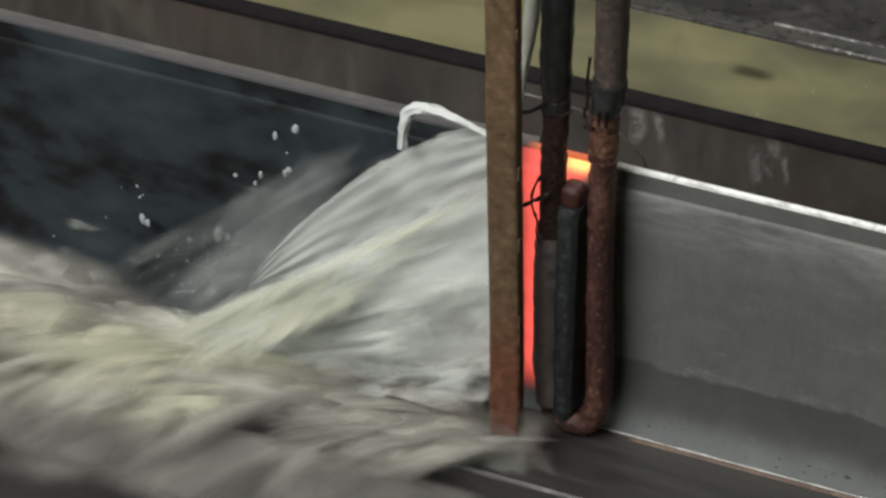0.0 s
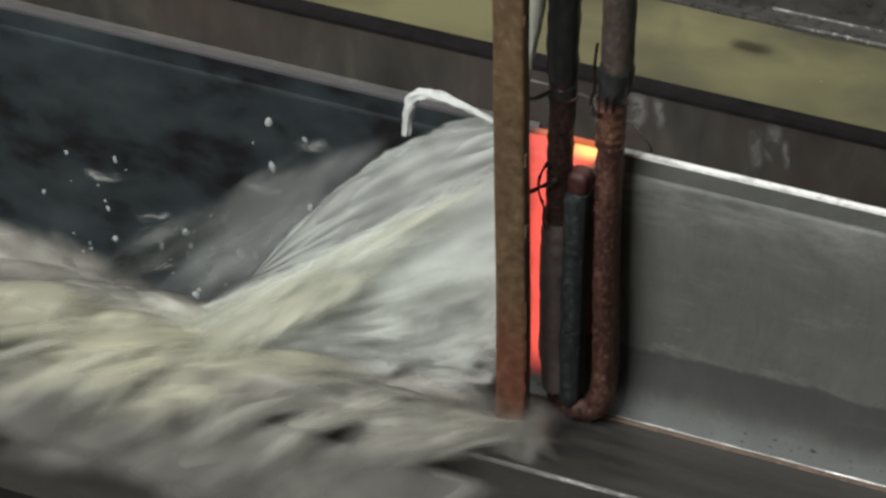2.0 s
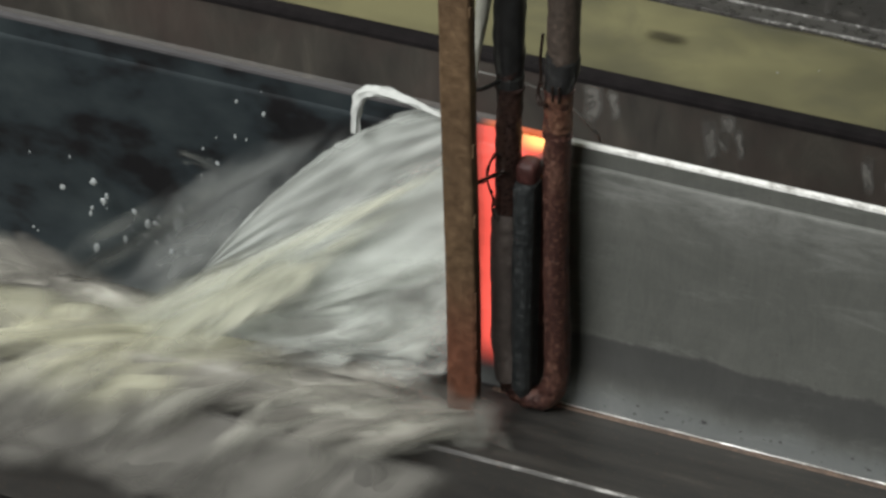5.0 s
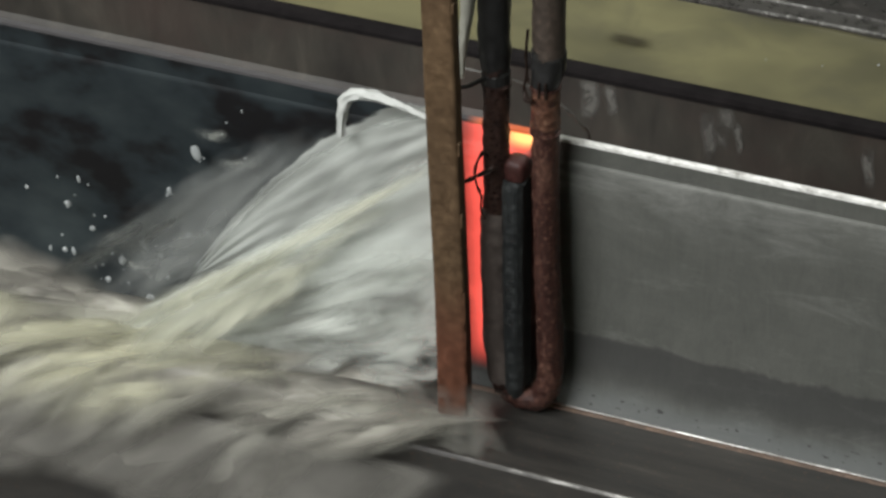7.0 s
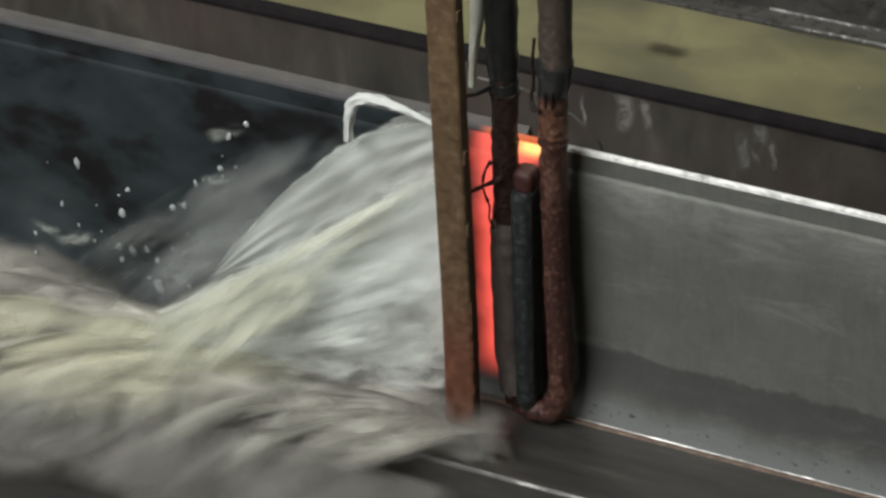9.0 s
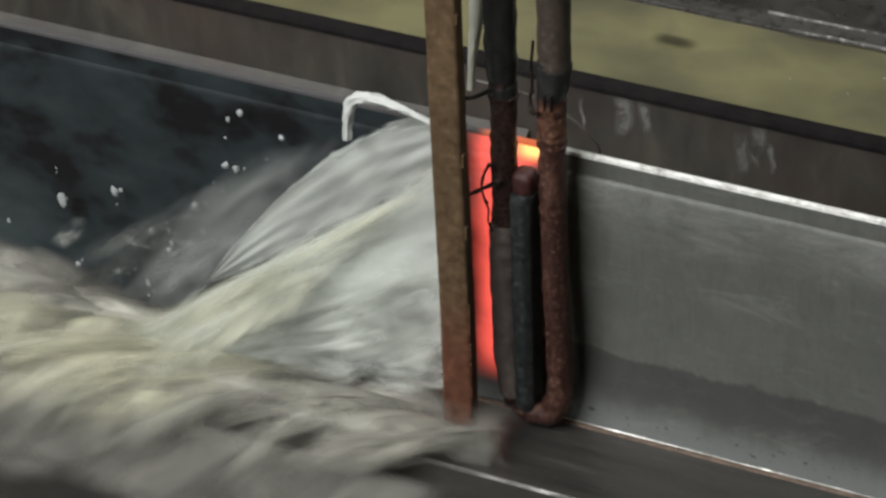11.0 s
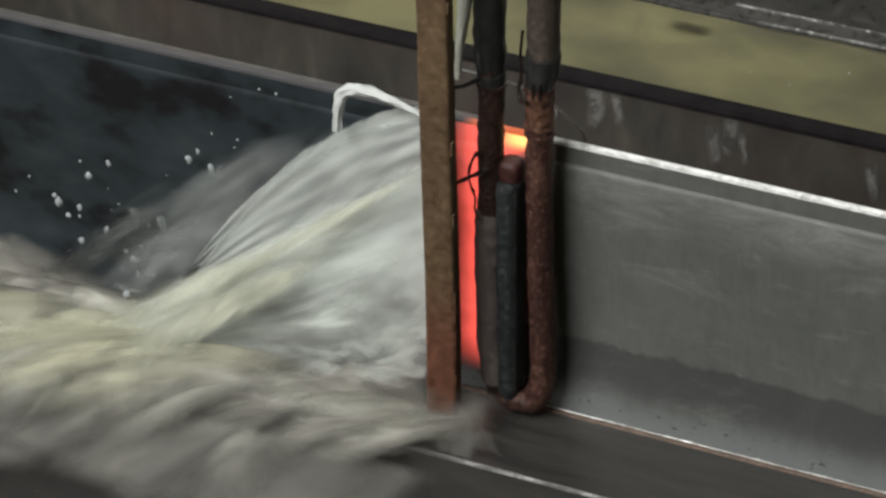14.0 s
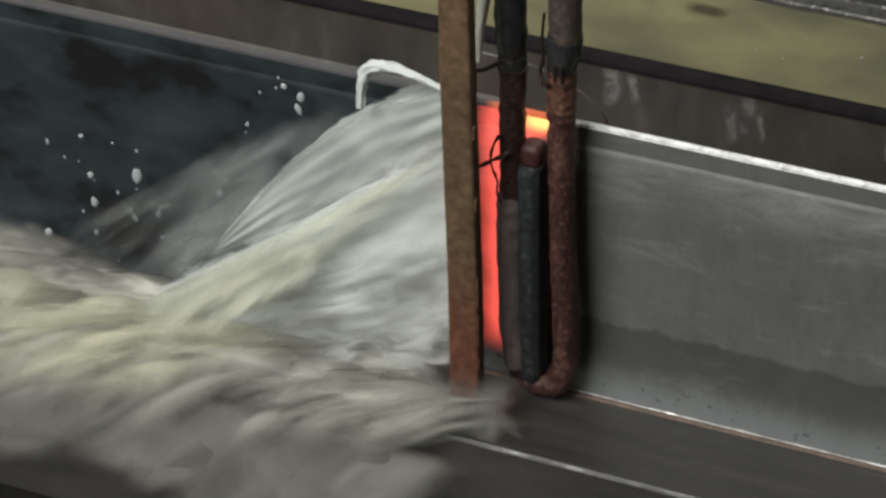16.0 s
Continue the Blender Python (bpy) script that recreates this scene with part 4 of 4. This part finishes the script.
    for i in range(24):
        x0 = -0.050 - 0.29 * i / 24 + rnd.uniform(-0.012, 0.012)
        ob = patch("overflow", roll(x0, rnd.uniform(-0.050, -0.030), rnd.uniform(0.06, 0.12), rnd.uniform(0.036, 0.056), rnd.uniform(0.035, 0.080), rnd.uniform(0.030, 0.060), rnd.uniform(0.003, 0.009)), RUSH, 0.045, 0.13, 240 + i, 28, 12, 0.0012)
        keep(ob, "pale water rushing over the foot's edge", "water", "rushing streaks", "flow", 0.9)
    for i in range(4):
        wide, top = 0.075, 0.135 - 0.012 * i
        def haze(a, v):
            return Vector((-0.120 - 0.012 * i - 0.135 * a, -0.006 - 0.0015 * i, max(0.010, top - 0.085 * a - 0.030 * a * a + wide * (v - 0.5))))
        ob = patch("water_film", haze, SKIN, wide, 0.17, 400 + i, 30, 16, 0.0008)
        keep(ob, "wide thin film of spray water on the quenched face", "water", "running films", "flow", 0.6)
    # torn films sliding down the quenched face beside the spray
    for i in range(20):
        x0, z0 = -0.112 - 0.0068 * i + rnd.uniform(-0.012, 0.012), 0.156 - 0.0050 * i + rnd.uniform(-0.012, 0.010)
        reach, wide = rnd.uniform(0.07, 0.12), rnd.uniform(0.020, 0.042)
        def film(a, v):
            return Vector((x0 - reach * a + 0.3 * wide * (v - 0.5), -0.007 - 0.001 * i * (v - 0.2), max(0.010, z0 - reach * (0.72 * a + 0.12 * a * a) + wide * (v - 0.5))))
        ob = patch("water_film", film, SKIN, wide, reach * 1.3, 230 + i, 26, 10, 0.0008)
        keep(ob, "thin torn film of water sliding down the quenched face", "water", "running films", "flow", 0.8)
    # splash at the foot of bar and coil
    for i in range(36):
        lean, tall, wide = rnd.uniform(-0.024, 0.024), rnd.uniform(0.014, 0.056), rnd.uniform(0.024, 0.046)
        c = Vector((-0.031 + rnd.uniform(-0.028, 0.016), -0.042 - rnd.uniform(0, 0.018), -0.006))
        def burst(a, v):
            return c + Vector((lean * a + wide * (0.6 + 0.5 * a) * (v - 0.5), -0.006 * a + 0.004 * math.sin(math.pi * v), tall * a * (1.4 - 0.6 * a)))
        ob = patch("splash", burst, MIST, wide, tall, 170 + i, 18, 12, 0.001)
        keep(ob, "pale splash of water at the bar's foot", "splash", "foot splashes", "splash", 0.5)
    # pale spill running from the bar's foot over the edge
    for i in range(11):
        x0 = -0.012 - 0.009 * i
        ob = patch("overflow", roll(x0, rnd.uniform(-0.048, -0.036), rnd.uniform(0.05, 0.09), rnd.uniform(0.030, 0.044), rnd.uniform(0.03, 0.06), rnd.uniform(0.036, 0.060), rnd.uniform(0.002, 0.006)), CHURN if i % 2 else RUSH, 0.045, 0.10, 420 + i, 24, 10, 0.001)
        keep(ob, "pale water rushing over the foot's edge", "water", "rushing streaks", "flow", 0.7)
    # the small stray jet arching over the spray
    p = spline([(-0.048, -0.030, 0.187), (-0.060, -0.030, 0.1912), (-0.078, -0.030, 0.1955), (-0.092, -0.030, 0.1962), (-0.1005, -0.030, 0.1915), (-0.1035, -0.030, 0.181), (-0.1045, -0.030, 0.168)], 40)
    rad = [0.0008 + 0.0021 * math.sin(min(1, i / 28) * 1.75) * (1 if i < 32 else 1 - 0.06 * (i - 32)) for i in range(41)]
    ob = smooth(part("stray_jet", tube(p, rad, 12, 0.0015, 5, freq=150), JET))
    tagged(ob, "thin white jet of water arching over the spray", "water jet", kind="stuff")
    made.append((ob, "jet", 0.5))
    return made


def water_motions(things):
    rnd = random.Random(21)
    hub = Matrix.Translation((-0.042, -0.030, 0.10))
    back = hub.inverted()
    for ob, kind, size in things:
        rows, t, gap = [], 0.0, rnd.uniform(0.20, 0.34)
        while True:
            if kind == "jet":
                m = hub @ pose(rnd.uniform(-0.001, 0.001), rnd.uniform(-0.003, 0.002), rnd.uniform(-0.003, 0.003), 0, rnd.uniform(-2.2, 2.2) * size, rnd.uniform(-2.5, 2.5) * size) @ back
            elif kind == "splash":
                m = pose(rnd.uniform(-0.003, 0.003), rnd.uniform(-0.002, 0.002), rnd.uniform(-0.006, 0.004))
            else:
                m = pose(rnd.uniform(-0.012, 0.012) * size, rnd.uniform(-0.004, 0.002) * size, rnd.uniform(-0.002, 0.004) * size)
            rows.append((t, m))
            if t >= 16.0:
                break
            t = min(16.0, t + gap)
        walk(ob, rows)


def drops():
    """Loose drops and rags of water on the quenched face."""
    rnd = random.Random(31)
    made = []
    for i in range(64):
        r = rnd.choice((0.0005, 0.0006, 0.0007, 0.0008, 0.0010, 0.0013, 0.0018, 0.0026)) * rnd.uniform(0.6, 1.1)
        bm = bmesh.new()
        bmesh.ops.create_icosphere(bm, subdivisions=2, radius=r)
        stretch = rnd.uniform(1.0, 1.9)
        for v in bm.verts:
            v.co *= 1 + 0.45 * noise.noise(v.co / r * 0.9 + Vector((i * 3.3, 0, 0)))
            v.co.z *= stretch
            v.co.y *= 0.5
        ob = smooth(part("water_drop", bm, DROP))
        tagged(ob, "white drop of water flung onto the dark quenched face", "drop", "flung drops")
        made.append(ob)
    for i in range(9):
        pts, q = [], Vector((0.012, 0, 0))
        for j in range(4):
            pts.append(q.copy())
            q += Vector((-rnd.uniform(0.006, 0.011), 0, rnd.uniform(-0.0065, -0.001)))
        path = spline(pts, 24)
        ob = ribbon("water_rag", path, [rnd.uniform(0.007, 0.015)] * 25, 0.0, SPRAY, (0, -0.3, 1), 400 + i, ripple=0.002, strips=6)
        tagged(ob, "torn white rag of water on the quenched face", "splash", "flung rags")
        made.append(ob)
    return made


def drop_motions(things):
    """Each is thrown out of the spray, slides down the face into the stream and is carried back below it."""
    rnd = random.Random(41)
    for ob in things:
        t = -rnd.uniform(0, 2.4)
        rows = []
        while t < 16.0:
            life = rnd.uniform(1.6, 2.8)
            x = rnd.triangular(-0.33, -0.14, -0.22)
            edge = 0.196 - 5.7 * (x + 0.044) ** 2
            z = max(edge, 0.015) + rnd.uniform(0.006, 0.055) * (1 if x > -0.25 else 1.5)
            z = min(z, 0.165)
            dx = rnd.uniform(-0.030, -0.012)
            spin = rnd.uniform(-25, 25)
            rows += [(t, pose(x + 0.05, -0.028, 0.03, 0, spin, 0)), (t + 0.20, pose(x, -0.006, z, 0, spin, 0)),
                     (t + life - 0.5, pose(x + dx * 0.8, -0.004, z - 0.010, 0, spin * 0.6, 0)), (t + life - 0.1, pose(x + dx, -0.012, 0.004, 0, spin * 0.5, 0))]
            t += life
        keep = [(a, m) for a, m in rows if 0.02 < a < 15.98]
        first = next(m for a, m in rows if a > 0.0)
        walk(ob, [(0.0, first)] + keep + [(16.0, keep[-1][1])])


def floating():
    """A dark reflection painted as a drifting patch, and bubbles on the channel's coolant."""
    rnd = random.Random(51)
    made = []
    path = [Vector((-0.018 + 0.0015 * j, 0, 0.002)) for j in range(25)]
    ob = ribbon("scum_patch", path, [0.016] * 25, 0.0, REFLECTION, (0, 1, 0), 500, ripple=0.0004, strips=8)
    made.append(tagged(ob, "brown patch painting a dark reflection on the yellow coolant", "scum"))
    for i in range(5):
        r = rnd.uniform(0.0005, 0.0010)
        bm = bmesh.new()
        bmesh.ops.create_icosphere(bm, subdivisions=2, radius=r)
        for v in bm.verts:
            v.co.z = v.co.z * 0.55 if v.co.z > 0 else v.co.z * 0.2
        made.append(tagged(smooth(part("bubble", bm, DROP)), "small pale bubble afloat on the yellow coolant", "bubble", "floating bubbles"))
    return made


def floating_motions(things):
    rnd = random.Random(61)
    walk(things[0], [(0.0, pose(-0.044, 0.383, 0)), (3.5, pose(-0.057, 0.399, 0)), (7.0, pose(-0.088, 0.367, 0)), (11.0, pose(-0.093, 0.390, 0)), (13.5, pose(-0.070, 0.407, 0)), (16.0, pose(-0.065, 0.403, 0))])
    for ob in things[1:]:
        x, y = rnd.uniform(-0.12, 0.12), rnd.uniform(0.325, 0.42)
        rows = []
        for t in (0.0, 4.0, 8.0, 12.0, 16.0):
            rows.append((t, pose(x, y, 0.0006)))
            x, y = x + rnd.uniform(-0.03, 0.02), min(0.424, max(0.320, y + rnd.uniform(-0.015, 0.015)))
        walk(ob, rows)



hall()
tank()
WORKPIECE = workpiece()
BAR = post()
inductor()
tie_wire()
white_hose()
feed_line()
WATER_THINGS = water()
DROPS = drops()
FLOATING = floating()


def motions():
    walk(WORKPIECE, [(0.0, pose(0, 0, 0)), (16.0, pose(-0.181, 0, 0))])
    pivot = Matrix.Translation((-0.042, -0.040, 0.24))
    walk(BAR, [(t, pivot @ pose(0, 0, 0, 0, lean, 0) @ pivot.inverted()) for t, lean in ((0.0, 0.0), (4.0, 0.1), (7.0, 0.5), (8.0, 0.6), (10.5, 1.0), (16.0, 1.0))])
    water_motions(WATER_THINGS)
    drop_motions(DROPS)
    floating_motions(FLOATING)


motions()
